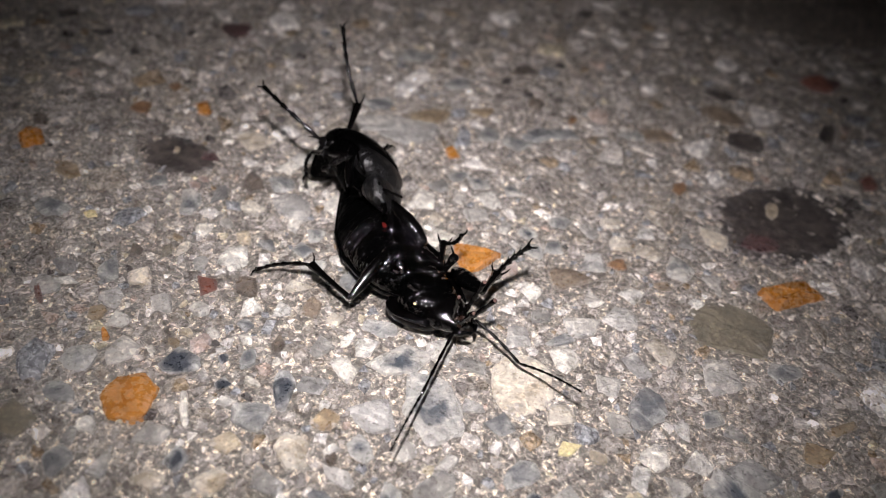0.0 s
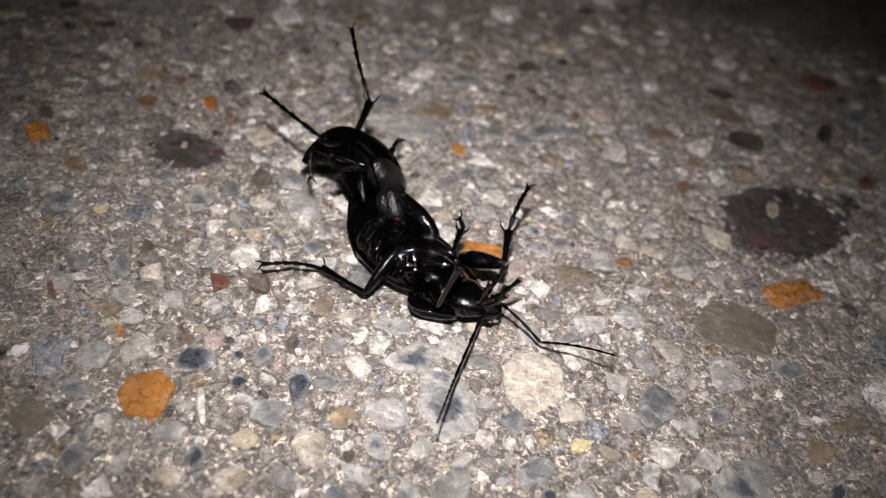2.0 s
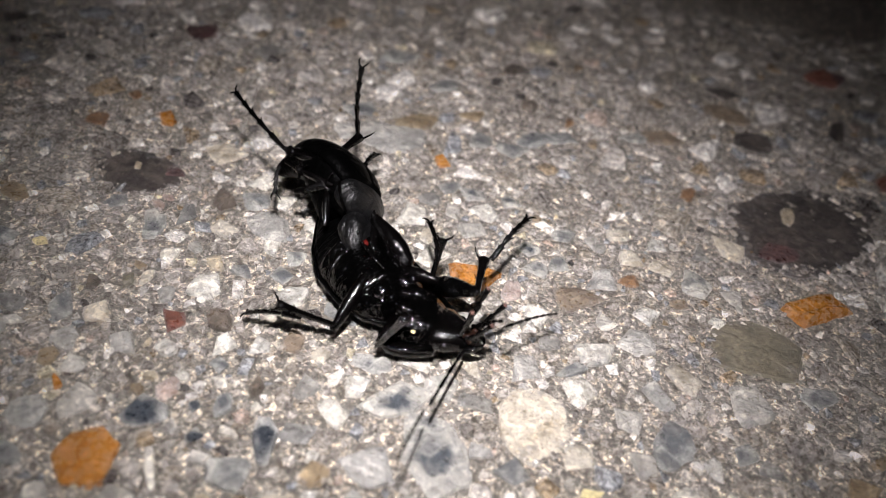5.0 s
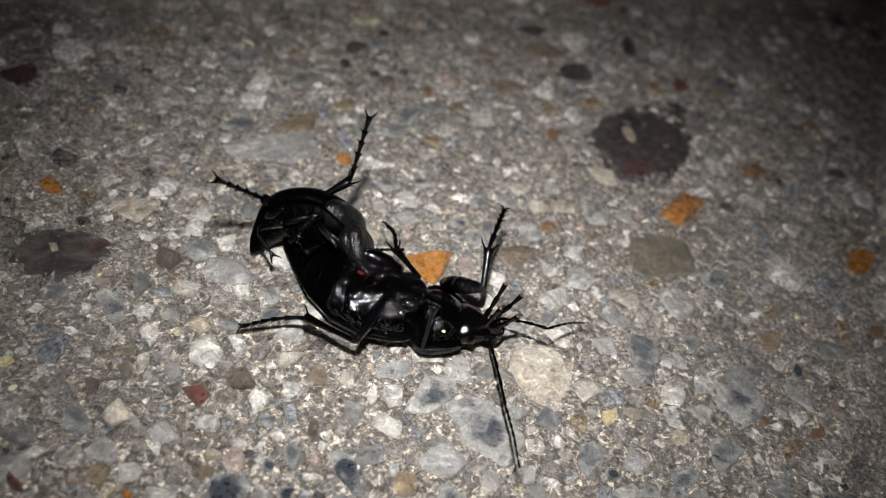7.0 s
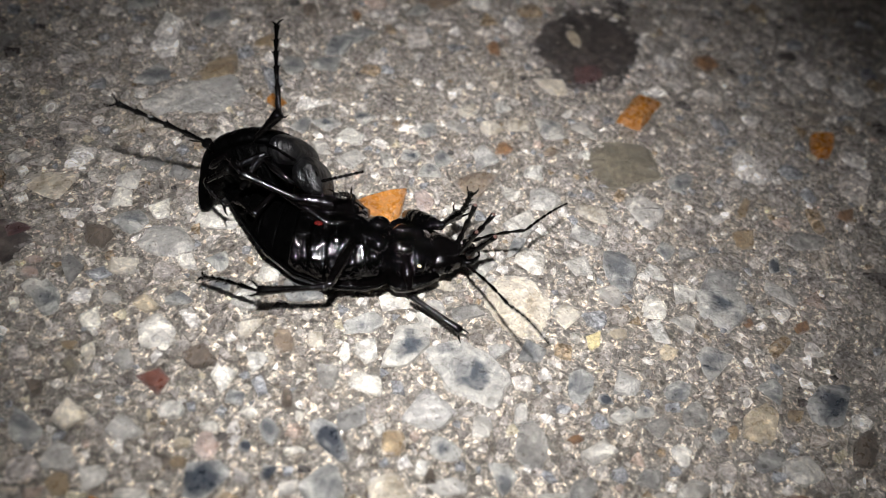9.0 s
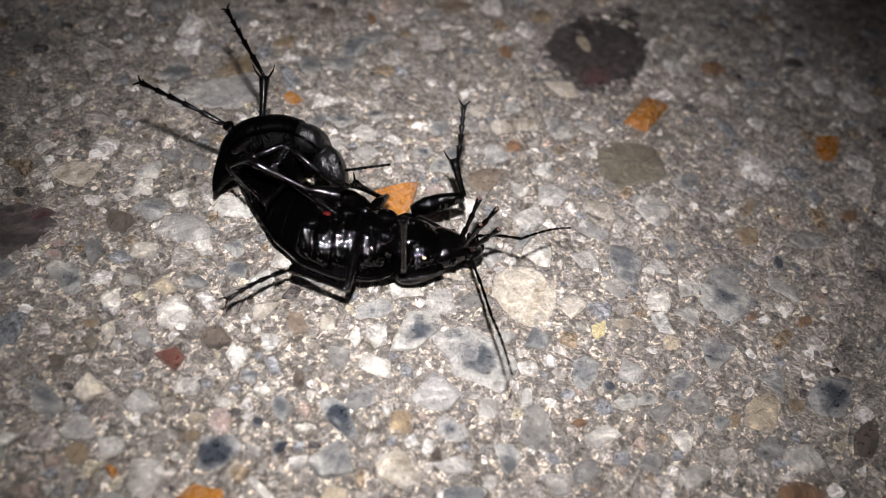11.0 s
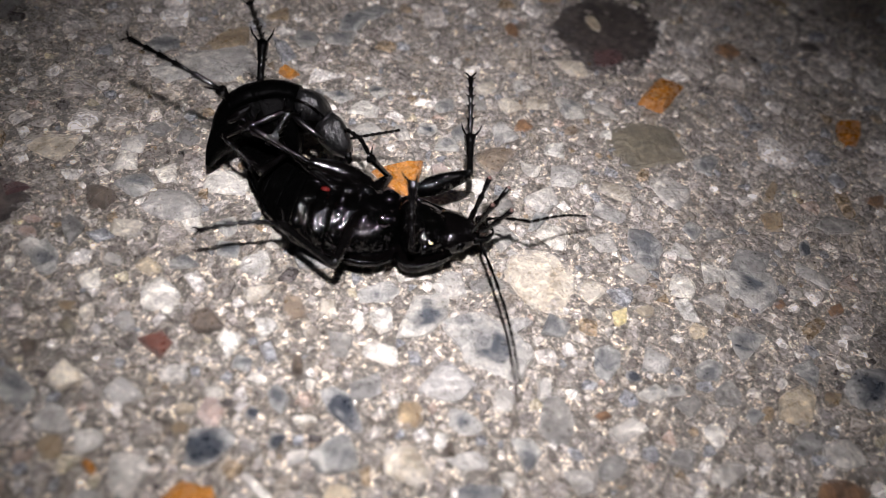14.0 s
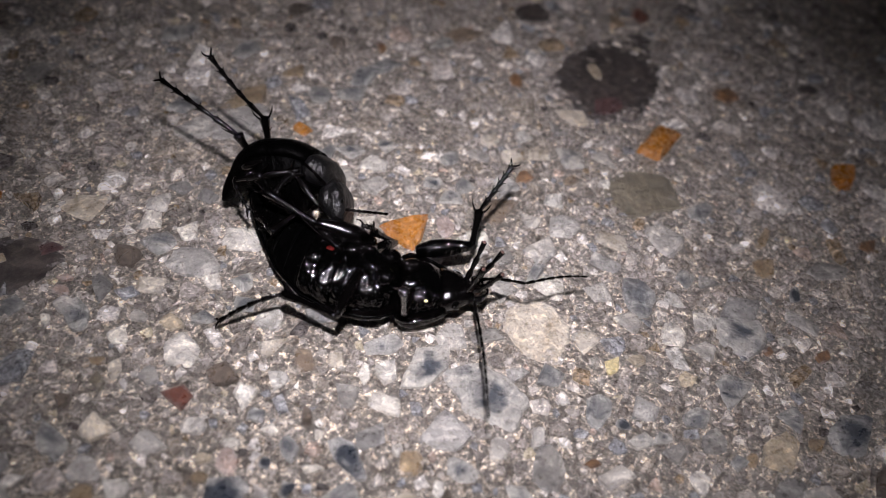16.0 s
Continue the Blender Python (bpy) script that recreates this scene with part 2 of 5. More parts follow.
def loft(stations, n=22, lo=0.0, hi=2 * math.pi, e=2.2, bm=None):
    """A closed skin over cross sections: (centre, up axis, side axis, up, down, half width)."""
    bm = bm or bmesh.new()
    rings = []
    closed = hi - lo > 6.28
    for centre, up, side, a, b, w in stations:
        c, up, side = Vector(centre), Vector(up).normalized(), Vector(side).normalized()
        ring = []
        for k in range(n):
            th = lo + (hi - lo) * k / (n if closed else n - 1)
            cs, sn = power(math.cos(th), e), power(math.sin(th), e)
            ring.append(bm.verts.new(c + up * cs * (a if cs > 0 else b) + side * sn * w))
        rings.append(ring)
    for r, s in zip(rings, rings[1:]):
        for k in range(n):
            bm.faces.new((r[k], r[(k + 1) % n], s[(k + 1) % n], s[k]))
    bm.faces.new(rings[0])
    bm.faces.new(rings[-1])
    return bm


def fine_rows(stations, steps=4):
    """Rows between the stations of a loft, on a smooth curve through them."""
    flat = [list(c) + list(u) + list(v) + [a, b, w] for c, u, v, a, b, w in stations]
    rows = []
    for k in range(len(flat) - 1):
        p, q, r, z = flat[max(k - 1, 0)], flat[k], flat[k + 1], flat[min(k + 2, len(flat) - 1)]
        for n in range(steps):
            t = n / steps
            g = [0.5 * (2 * b + (c - a) * t + (2 * a - 5 * b + 4 * c - d) * t * t + (3 * b - a - 3 * c + d) * t ** 3) for a, b, c, d in zip(p, q, r, z)]
            rows.append((Vector(g[0:3]), Vector(g[3:6]).normalized(), Vector(g[6:9]).normalized(), g[9], g[10], g[11]))
    return rows + [stations[-1]]


def wrinkle(bm, amount=0.012, across=11.0, along=3.0):
    """Uneven folds that run from side to side, as a dry belly has."""
    for v in bm.verts:
        c = v.co
        d = amount * noise.noise((c.x * across, c.y * along, c.z * along)) + 0.5 * amount * noise.noise((c.x * 17, c.y * 15, c.z * 15 + 9))
        v.co = c + Vector((0.3 * d, 0, d))
    return bm


def tube(points, radii, n=8, bm=None):
    """A round rod along a path, with a radius at each point."""
    pts = [Vector(p) for p in points]
    stations, side = [], None
    for k, p in enumerate(pts):
        d = (pts[min(k + 1, len(pts) - 1)] - pts[max(k - 1, 0)]).normalized()
        if side is None:
            side = d.orthogonal().normalized()
        side = (side - d * side.dot(d)).normalized()
        r = radii[k] if isinstance(radii, (list, tuple)) else radii
        stations.append((p, d.cross(side), side, r, r, r))
    return loft(stations, n, e=2.0, bm=bm)


def ball(centre, rx, ry, rz, bm=None, n=10):
    bm = bm or bmesh.new()
    m = Matrix.Translation(centre) @ Matrix.Diagonal((rx, ry, rz, 1))
    bmesh.ops.create_uvsphere(bm, u_segments=n + 4, v_segments=n, radius=1, matrix=m)
    return bm


def spread(value, stops):
    """Straight-line reading of a table of (x, y)."""
    for (a, u), (b, v) in zip(stops, stops[1:]):
        if (a <= value <= b) or (b <= value <= a):
            return u + (v - u) * (value - a) / (b - a)
    return stops[-1][1] if abs(value - stops[-1][0]) < abs(value - stops[0][0]) else stops[0][1]


# ---- limbs: each lies along +x from its joint ----
def femur(length, thick):
    rs = [(0, 0.45), (0.08, 0.7), (0.3, 1.0), (0.55, 1.0), (0.8, 0.72), (0.93, 0.55), (1.0, 0.5)]
    return loft([((length * s, 0, 0), (0, 0, 1), (0, 1, 0), thick * r, thick * r, thick * r * 0.8) for s, r in rs], 12)


def tibia(length, thick, rng, spurs=0.11):
    rs = [(0, 0.75), (0.06, 0.9), (0.3, 0.8), (0.7, 1.0), (0.9, 1.35), (0.98, 1.5), (1.0, 1.1)]
    bm = loft([((length * s, 0, 0), (0, 0, 1), (0, 1, 0), thick * r, thick * r, thick * r) for s, r in rs], 10)
    for side in (1, -1):
        base = Vector((length * 0.98, side * thick, 0))
        tube([base, base + Vector((spurs * 0.55, side * spurs * 0.45, thick)), base + Vector((spurs, side * spurs * 0.6, thick * 1.6))], [0.014, 0.01, 0.003], 5, bm)
        for k in range(2):
            p = Vector((length * (0.45 + 0.25 * k), side * thick * 0.85, rng.uniform(-0.4, 0.4) * thick))
            tube([p, p + Vector((0.045, side * 0.03, 0.01))], [0.007, 0.002], 4, bm)
    return bm


def tarsus(length, thick, rng, bend=0.05):
    """Five foot joints, each flared at its end, and two claws."""
    bm = bmesh.new()
    cuts = [0.0, 0.3, 0.5, 0.66, 0.8, 0.97]

    def on(s):
        return Vector((length * s, 0, bend * math.sin(math.pi * s)))

    pts, rs = [], []
    for a, b in zip(cuts, cuts[1:]):
        for s, f in ((0.02, 0.60), (0.25, 0.70), (0.82, 1.08), (0.97, 0.90)):
            pts.append(on(a + (b - a) * s))
            rs.append(thick * f)
        for side in (1, -1):
            p = on(a + (b - a) * 0.86) + Vector((0, side * thick * 0.9, 0))
            tube([p, p + Vector((0.028, side * rng.uniform(0.016, 0.028), rng.uniform(-0.01, 0.01)))], [0.008, 0.002], 4, bm)
    tube(pts, rs, 8, bm)
    for side in (1, -1):
        p = on(0.965)
        tube([p, p + Vector((0.03, side * 0.03, 0.01)), p + Vector((0.06, side * 0.055, -0.012)), p + Vector((0.075, side * 0.06, -0.04))],
             [0.013, 0.012, 0.008, 0.003], 5, bm)
    return bm


def feeler(length, thick, count, rng, taper=0.8, bow=0.0):
    """One thread of bead-like joints."""
    pts, rs = [], []
    for k in range(count):
        r = thick * (1 - (1 - taper) * k / count)
        for s, f in ((0.02, 0.55), (0.25, 0.82), (0.8, 1.1), (0.97, 0.72)):
            u = (k + s) / count
            pts.append((length * u, 0, bow * math.sin(math.pi * u)))
            rs.append(r * f)
    return tube(pts, rs, 8)


def toward(a, b):
    """The pose of a limb that starts at a and points to b, in centimetres."""
    d = Vector(b) - Vector(a)
    return Matrix.Translation(Vector(a) * CM) @ d.to_track_quat("X", "Z").to_matrix().to_4x4()


def gap(a, b):
    return (Vector(b) - Vector(a)).length


# ---- the ground: crushed stone in cement ----
GRID_X = sorted({round(v, 3) for v in ([-8 + 0.06 * k for k in range(334)] + [-2000, -600, -200, -80, -40, -24, -16, -11, 14.5, 18, 26, 42, 80, 200, 600, 2000])})
GRID_Y = sorted({round(v, 3) for v in ([1.5 + 0.06 * k for k in range(235)] + [-2000, -600, -200, -80, -30, -10, -3, 0, 17, 19, 23, 30, 45, 80, 200, 600, 2000])})


def make_ground():
    verts = []
    for y in GRID_Y:
        for x in GRID_X:
            near = -12 < x < 15 and 0 < y < 20
            z = (0.016 * noise.noise((x * 3.1, y * 3.1, 0)) + 0.022 * noise.noise((x * 7.5, y * 7.5, 4)) + 0.02 * noise.noise((x * 16, y * 16, 9)) - 0.013) if near else -0.02
            verts.append((x * CM, y * CM, z * CM))
    w = len(GRID_X)
    faces = [(j * w + i, j * w + i + 1, (j + 1) * w + i + 1, (j + 1) * w + i) for j in range(len(GRID_Y) - 1) for i in range(w - 1)]
    me = bpy.data.meshes.new("ground")
    me.from_pydata(verts, [], faces)
    me.polygons.foreach_set("use_smooth", [True] * len(me.polygons))
    me.materials.append(CEMENT)
    return tagged(new("ground", me), "rough grey concrete with exposed crushed stone and pebbles", "ground", kind="structure")


ground = make_ground()
TAKEN = {}


def take(x, y, r):
    TAKEN.setdefault((int(x // 0.5), int(y // 0.5)), []).append((x, y, r))


def is_free(x, y, r, slack):
    i, j = int(x // 0.5), int(y // 0.5)
    for a in range(i - 2, i + 3):
        for b in range(j - 2, j + 3):
            for u, v, s in TAKEN.get((a, b), ()):
                if (u - x) ** 2 + (v - y) ** 2 < ((r + s) * slack) ** 2:
                    return False
    return True


def stone_skin(rng, height, corners, cuts=1, edge=0.12, swell_by=0.06, lean=0.4):
    """Corner and face lists of a broken stone of unit radius: a few blunt corners (a number, or their bearings), chipped edges, a low uneven top."""
    turn = rng.uniform(0, 6.28)
    if isinstance(corners, tuple):
        angles = [radians(a + rng.uniform(-4, 4)) for a in corners]
    else:
        angles = sorted(turn + 6.283 * (k + rng.uniform(-0.32, 0.32)) / corners for k in range(corners))
    reach = [rng.uniform(0.86, 1.2) for _ in angles]
    tips = [(r * math.cos(a), r * math.sin(a)) for r, a in zip(reach, angles)]
    outline = []
    for (x, y), (u, v) in zip(tips, tips[1:] + tips[:1]):
        for k in range(cuts):
            s = k / cuts
            swell = 1 + swell_by * math.sin(math.pi * s) + rng.uniform(-edge, edge) * (0.5 if k == 0 else 1)
            outline.append(((x + (u - x) * s) * swell, (y + (v - y) * s) * swell))
    n = len(outline)
    tilt_x, tilt_y = rng.uniform(-lean, lean) * height, rng.uniform(-lean, lean) * height
    verts = []
    for scale, level in ((1.04, -0.03), (0.96, 0.5), (0.74, 0.95)):
        for px, py in outline:
            jog = rng.uniform(0.95, 1.05)
            x, y = px * scale * jog, py * scale * jog
            verts.append((x, y, level if level < 0 else height * level * rng.uniform(0.75, 1.2) + tilt_x * x + tilt_y * y))
    verts.append((rng.uniform(-0.2, 0.2), rng.uniform(-0.2, 0.2), height * rng.uniform(0.9, 1.15)))
    faces = []
    for ring in (0, 1):
        for k in range(n):
            a, c = ring * n + k, ring * n + (k + 1) % n
            faces.append((a, c, c + n, a + n))
    faces += [(2 * n + k, 2 * n + (k + 1) % n, 3 * n) for k in range(n)]
    return verts, faces


STONE_SEED = random.Random(7)


def stone(kind, x, y, a, b, turn, corners=0):
    """A stone that can be told from the rest, with half lengths a and b."""
    low = kind == "dark" and a > 0.4
    height = 0.005 if low else STONE_SEED.uniform(0.012, 0.042) * (3.2 if kind in ("honey", "red", "brown") else 1)
    verts, faces = stone_skin(STONE_SEED, height, corners or (7 if low else STONE_SEED.choice((4, 4, 5, 5, 6))), 3 if a > 0.16 else 2, 0.07, 0.2 if low else 0.08)
    if kind == "red":
        a, b = 1.2 * a, 1.2 * b
    me = bpy.data.meshes.new("stone")
    me.from_pydata([(1.05 * px * a * CM, 1.05 * py * b * CM, pz * CM) for px, py, pz in verts], [], faces)
    me.materials.append(STONES[kind])
    ob = new("stone", me)
    ob.parent = ground
    ob.matrix_basis = at(x, y, 0, 0, 0, turn)
    if kind in ("honey", "dark", "red", "olive"):
        ob["label"] = STONES[kind].name
    steps = max(1, round(a / max(b, 0.01)))
    c, s = math.cos(radians(turn)), math.sin(radians(turn))
    for k in range(-steps, steps + 1):
        d = (a - min(a, b)) * k / steps
        take(x + c * d, y + s * d, min(a, b) * (0.9 if low else 0.97))
    return ob


stone("honey", -0.39, 9.09, 0.15, 0.11, -144)
stone("honey", 0.26, 7.02, 0.35, 0.30, 0, (28, 152, 268))
stone("cream", 4.22, 9.34, 0.21, 0.09, 74)
stone("maroon", 3.97, 8.51, 0.33, 0.20, -165)
stone("dark", 4.37, 9.15, 0.92, 0.79, -152)
stone("blue", 1.24, 7.52, 0.16, 0.12, 72)
stone("pink", 0.75, 6.92, 0.17, 0.12, 83)
stone("brown", -2.75, 7.51, 0.19, 0.14, 112)
stone("dark", -3.88, 7.77, 0.45, 0.37, 172)
stone("cream", -3.98, 7.83, 0.08, 0.06, 125)
stone("maroon", 5.78, 13.62, 0.34, 0.18, -138)
stone("pale", -1.57, 9.46, 0.44, 0.23, -157)
stone("blue", -1.74, 9.98, 0.24, 0.18, -148)
stone("creamy", 1.11, 5.25, 0.40, 0.36, 50)
stone("blue", 1.45, 5.97, 0.16, 0.09, -159)
stone("grey", 1.20, 6.28, 0.14, 0.10, -145)
stone("brown", 0.64, 10.88, 0.18, 0.13, 72)
stone("blue", 0.81, 10.03, 0.27, 0.17, -149)
stone("grey", -3.40, 11.13, 0.23, 0.18, -148)
stone("grey", 3.47, 4.74, 0.30, 0.20, -158)
stone("white", -2.45, 6.13, 0.21, 0.18, 100)
stone("white", -0.33, 6.10, 0.04, 0.03, 63)
stone("pale", 2.13, 6.54, 0.23, 0.18, -168)
stone("blue", 1.23, 4.16, 0.21, 0.14, 45)
stone("pale", -3.45, 5.13, 0.15, 0.12, 124)
stone("blue", 1.29, 8.05, 0.15, 0.12, -154)
stone("brown", 3.60, 2.51, 0.22, 0.12, 32)
stone("blue", 0.50, 9.71, 0.21, 0.18, 34)
stone("maroon", -3.51, 7.82, 0.14, 0.10, 154)
stone("pink", -3.40, 7.37, 0.08, 0.05, 152)
stone("pink", -3.46, 7.22, 0.09, 0.07, 149)
stone("white", -1.98, 6.88, 0.14, 0.11, 157)
stone("pale", -2.13, 7.21, 0.26, 0.23, 147)
stone("blue", -3.35, 6.86, 0.21, 0.15, 96)
stone("blue", -2.17, 6.44, 0.13, 0.09, 159)
stone("blue", -1.74, 6.48, 0.13, 0.12, 124)
stone("grey", -3.06, 7.11, 0.19, 0.10, 87)
stone("white", -3.63, 6.87, 0.09, 0.06, 95)
stone("pale", -3.43, 7.03, 0.12, 0.10, 132)
stone("pale", -2.77, 6.65, 0.09, 0.08, 147)
stone("cream", -2.47, 6.49, 0.13, 0.10, 156)
stone("white", -2.99, 6.50, 0.13, 0.11, 106)
stone("creamy", -3.07, 6.09, 0.12, 0.06, 87)
stone("olive", -3.25, 5.99, 0.11, 0.07, 92)
stone("ochre", -3.21, 6.23, 0.08, 0.06, 150)
stone("red", -2.59, 5.58, 0.13, 0.12, 134)
stone("brown", -2.14, 5.70, 0.15, 0.12, 154)
stone("pale", -2.79, 5.91, 0.11, 0.09, 109)
stone("white", -2.39, 6.01, 0.13, 0.08, 158)
stone("white", -1.67, 5.49, 0.13, 0.13, 126)
stone("brown", -3.54, 5.87, 0.08, 0.07, 119)
stone("blue", -3.67, 5.54, 0.22, 0.15, 99)
stone("pale", -2.90, 5.21, 0.15, 0.12, 143)
stone("cream", -2.69, 5.26, 0.06, 0.02, 82)
stone("white", -2.22, 4.97, 0.09, 0.06, 155)
stone("cream", -2.49, 4.89, 0.08, 0.06, 154)
stone("pink", -2.30, 4.82, 0.12, 0.10, 91)
stone("ochre", -2.55, 4.73, 0.07, 0.06, 139)
stone("white", -2.72, 4.59, 0.06, 0.04, 145)
stone("navy", -2.39, 4.50, 0.21, 0.18, -158)
stone("ochre", -3.48, 4.89, 0.12, 0.10, 115)
stone("honey", -3.24, 4.60, 0.05, 0.04, 105)
stone("pale", -3.01, 4.48, 0.20, 0.15, 95)
stone("blue", -1.94, 5.17, 0.11, 0.08, 157)
stone("blue", -1.74, 4.73, 0.15, 0.08, 94)
stone("navy", -1.98, 4.67, 0.06, 0.05, 126)
stone("navy", -1.87, 4.37, 0.10, 0.07, 158)
stone("white", -1.86, 4.98, 0.08, 0.06, 155)
stone("tan", -1.35, 5.62, 0.15, 0.12, 75)
stone("creamy", -1.05, 5.53, 0.18, 0.07, 72)
stone("speckled", -0.51, 5.57, 0.21, 0.13, -172)
stone("white", -0.83, 5.29, 0.11, 0.06, 70)
stone("white", -0.62, 5.25, 0.15, 0.12, 63)
stone("speckled", -0.25, 5.16, 0.32, 0.19, -147)
stone("speckled", 0.24, 4.67, 0.45, 0.29, 130)
stone("pale", -0.29, 4.44, 0.26, 0.24, -152)
stone("pale", 0.19, 5.43, 0.16, 0.14, -171)
stone("brown", -1.50, 4.99, 0.09, 0.06, 75)
stone("white", -1.45, 4.79, 0.06, 0.04, 73)
stone("pale", 0.63, 4.79, 0.12, 0.10, -176)
stone("navy", -1.26, 4.48, 0.24, 0.10, 106)
stone("ochre", -0.75, 4.23, 0.14, 0.13, 56)
stone("speckled", -0.33, 4.02, 0.16, 0.11, 146)
stone("blue", -1.45, 4.06, 0.20, 0.19, 152)
stone("creamy", -0.91, 3.78, 0.19, 0.14, 163)
stone("white", -0.60, 3.93, 0.08, 0.07, 171)
stone("brown", -0.56, 3.82, 0.07, 0.06, 58)
stone("pale", -0.44, 3.68, 0.18, 0.09, 163)
stone("blue", -0.45, 3.39, 0.19, 0.09, 162)
stone("white", -0.20, 3.42, 0.08, 0.07, -174)
stone("pale", 0.09, 4.09, 0.11, 0.10, -154)
stone("grey", 0.46, 3.76, 0.22, 0.15, 52)
stone("white", -0.81, 4.40, 0.06, 0.05, 64)
stone("white", -1.59, 4.47, 0.11, 0.05, 160)
stone("pale", 0.53, 4.10, 0.13, 0.09, 46)
stone("blue", 2.43, 5.28, 0.24, 0.20, 81)
stone("white", 2.53, 4.72, 0.17, 0.15, 175)
stone("yellow", 1.67, 4.59, 0.14, 0.10, -143)
stone("cream", 1.97, 4.55, 0.14, 0.07, 169)
stone("pale", 2.04, 5.48, 0.25, 0.13, 171)
stone("white", 2.82, 5.13, 0.14, 0.08, 128)
stone("blue", 3.14, 5.34, 0.13, 0.10, 50)
stone("speckled", 3.31, 4.45, 0.30, 0.27, 119)
stone("speckled", 2.77, 3.88, 0.26, 0.20, -163)
stone("cream", 2.34, 4.16, 0.13, 0.08, 176)
stone("rust", 4.01, 3.91, 0.12, 0.07, -170)
stone("ochre", 4.20, 5.20, 0.20, 0.12, -151)
stone("navy", 4.31, 4.73, 0.13, 0.07, 52)
stone("grey", 4.99, 4.91, 0.27, 0.14, 178)
stone("pale", 4.11, 4.37, 0.21, 0.12, 119)
stone("rust", 3.44, 4.17, 0.08, 0.05, -163)
stone("white", 3.74, 4.23, 0.11, 0.07, -178)
stone("white", 1.78, 3.16, 0.14, 0.10, -164)
stone("cream", 2.76, 3.14, 0.26, 0.17, -158)
stone("navy", 3.63, 3.03, 0.31, 0.19, -162)
stone("pale", 2.83, 2.58, 0.22, 0.13, 176)
stone("rust", 2.54, 2.30, 0.28, 0.13, 167)
stone("navy", 1.39, 3.93, 0.08, 0.06, 125)
stone("speckled", 1.47, 3.72, 0.16, 0.10, 142)
stone("pale", 1.03, 3.48, 0.18, 0.12, 176)
stone("blue", 2.16, 3.75, 0.15, 0.11, -173)
stone("grey", 0.70, 3.20, 0.12, 0.10, -167)
stone("ochre", 3.18, 3.08, 0.12, 0.08, -176)
stone("ochre", 2.41, 3.15, 0.09, 0.06, -148)
stone("grey", 2.59, 2.80, 0.19, 0.11, 174)
stone("grey", 1.72, 3.48, 0.14, 0.10, -173)
stone("dark", 7.41, 8.09, 0.19, 0.12, 167)
stone("ochre", 4.53, 5.62, 0.23, 0.12, -142)
stone("rust", 5.85, 5.11, 0.17, 0.10, -161)
stone("blue", 4.04, 6.26, 0.20, 0.13, -170)
stone("white", 3.06, 7.05, 0.11, 0.08, -162)
stone("rust", 2.08, 7.49, 0.14, 0.10, -179)
stone("tan", 2.65, 7.26, 0.13, 0.09, -172)
stone("olive", 3.48, 6.72, 0.52, 0.43, -163)
stone("honey", 4.27, 7.60, 0.42, 0.29, -145, (32, 140, 205, 330))
stone("honey", 6.49, 6.27, 0.30, 0.18, -145)
stone("rust", 5.94, 8.28, 0.26, 0.16, -164)
stone("tan", 1.47, 6.98, 0.29, 0.23, -145)
stone("speckled", 1.70, 3.67, 0.11, 0.07, 179)
stone("white", 1.47, 4.67, 0.08, 0.06, 179)
stone("grey", 2.17, 3.45, 0.17, 0.11, -142)
stone("blue", 2.28, 3.19, 0.11, 0.07, 179)
stone("rust", 0.87, 3.66, 0.08, 0.04, 166)
stone("grey", 1.35, 3.05, 0.14, 0.10, -151)
stone("pale", 1.66, 2.80, 0.16, 0.11, -172)
stone("maroon", -4.56, 11.32, 0.25, 0.23, 89)
stone("rust", -4.70, 9.29, 0.14, 0.09, 116)
stone("rust", -4.89, 8.62, 0.16, 0.15, 151)
stone("honey", -4.04, 8.88, 0.16, 0.11, 114)
stone("honey", -5.82, 7.41, 0.19, 0.15, 156)
stone("brown", -5.96, 7.85, 0.13, 0.09, 134)
stone("ochre", -5.06, 6.99, 0.16, 0.14, 164)
stone("blue", -4.84, 6.28, 0.21, 0.15, -177)
stone("yellow", -4.35, 6.29, 0.08, 0.06, -176)
stone("white", -4.03, 5.21, 0.11, 0.07, -175)
stone("blue", -3.92, 7.16, 0.16, 0.10, -165)
stone("red", -4.17, 4.93, 0.10, 0.03, 122)
stone("grey", -4.16, 5.43, 0.14, 0.11, 177)
stone("pale", -4.22, 5.10, 0.16, 0.13, 164)
stone("honey", -2.67, 3.98, 0.29, 0.28, 0, (35, 80, 140, 195, 262, 318))
stone("speckled", -3.34, 4.28, 0.19, 0.17, -169)
stone("blue", -3.30, 3.85, 0.15, 0.12, 164)
stone("pink", -2.27, 4.76, 0.11, 0.09, 174)
stone("pale", -1.75, 4.19, 0.09, 0.08, 169)
stone("pale", -2.27, 3.62, 0.17, 0.15, -145)
stone("white", -2.88, 3.58, 0.12, 0.09, 144)
stone("olive", -3.56, 3.49, 0.24, 0.18, 151)
stone("navy", -1.93, 3.46, 0.13, 0.11, 170)
stone("cream", -1.58, 3.75, 0.18, 0.11, 167)
stone("white", -2.10, 4.01, 0.18, 0.05, 113)
stone("creamy", -0.97, 3.87, 0.17, 0.16, 167)
stone("grey", -2.97, 3.44, 0.11, 0.08, 137)
# dark patch laid in place of a thin streak of shadow
stone("dark", 3.72, 12.40, 0.26, 0.17, 167)
stone("red", 5.58, 13.54, 0.27, 0.20, 159)
stone("tan", 3.71, 11.73, 0.38, 0.24, 155)
stone("dark", 5.44, 11.78, 0.35, 0.12, 74)
stone("dark", 4.01, 11.05, 0.31, 0.27, -137)
stone("blue", 0.06, 9.76, 0.19, 0.15, 48)
stone("blue", 1.06, 10.14, 0.42, 0.15, -157)
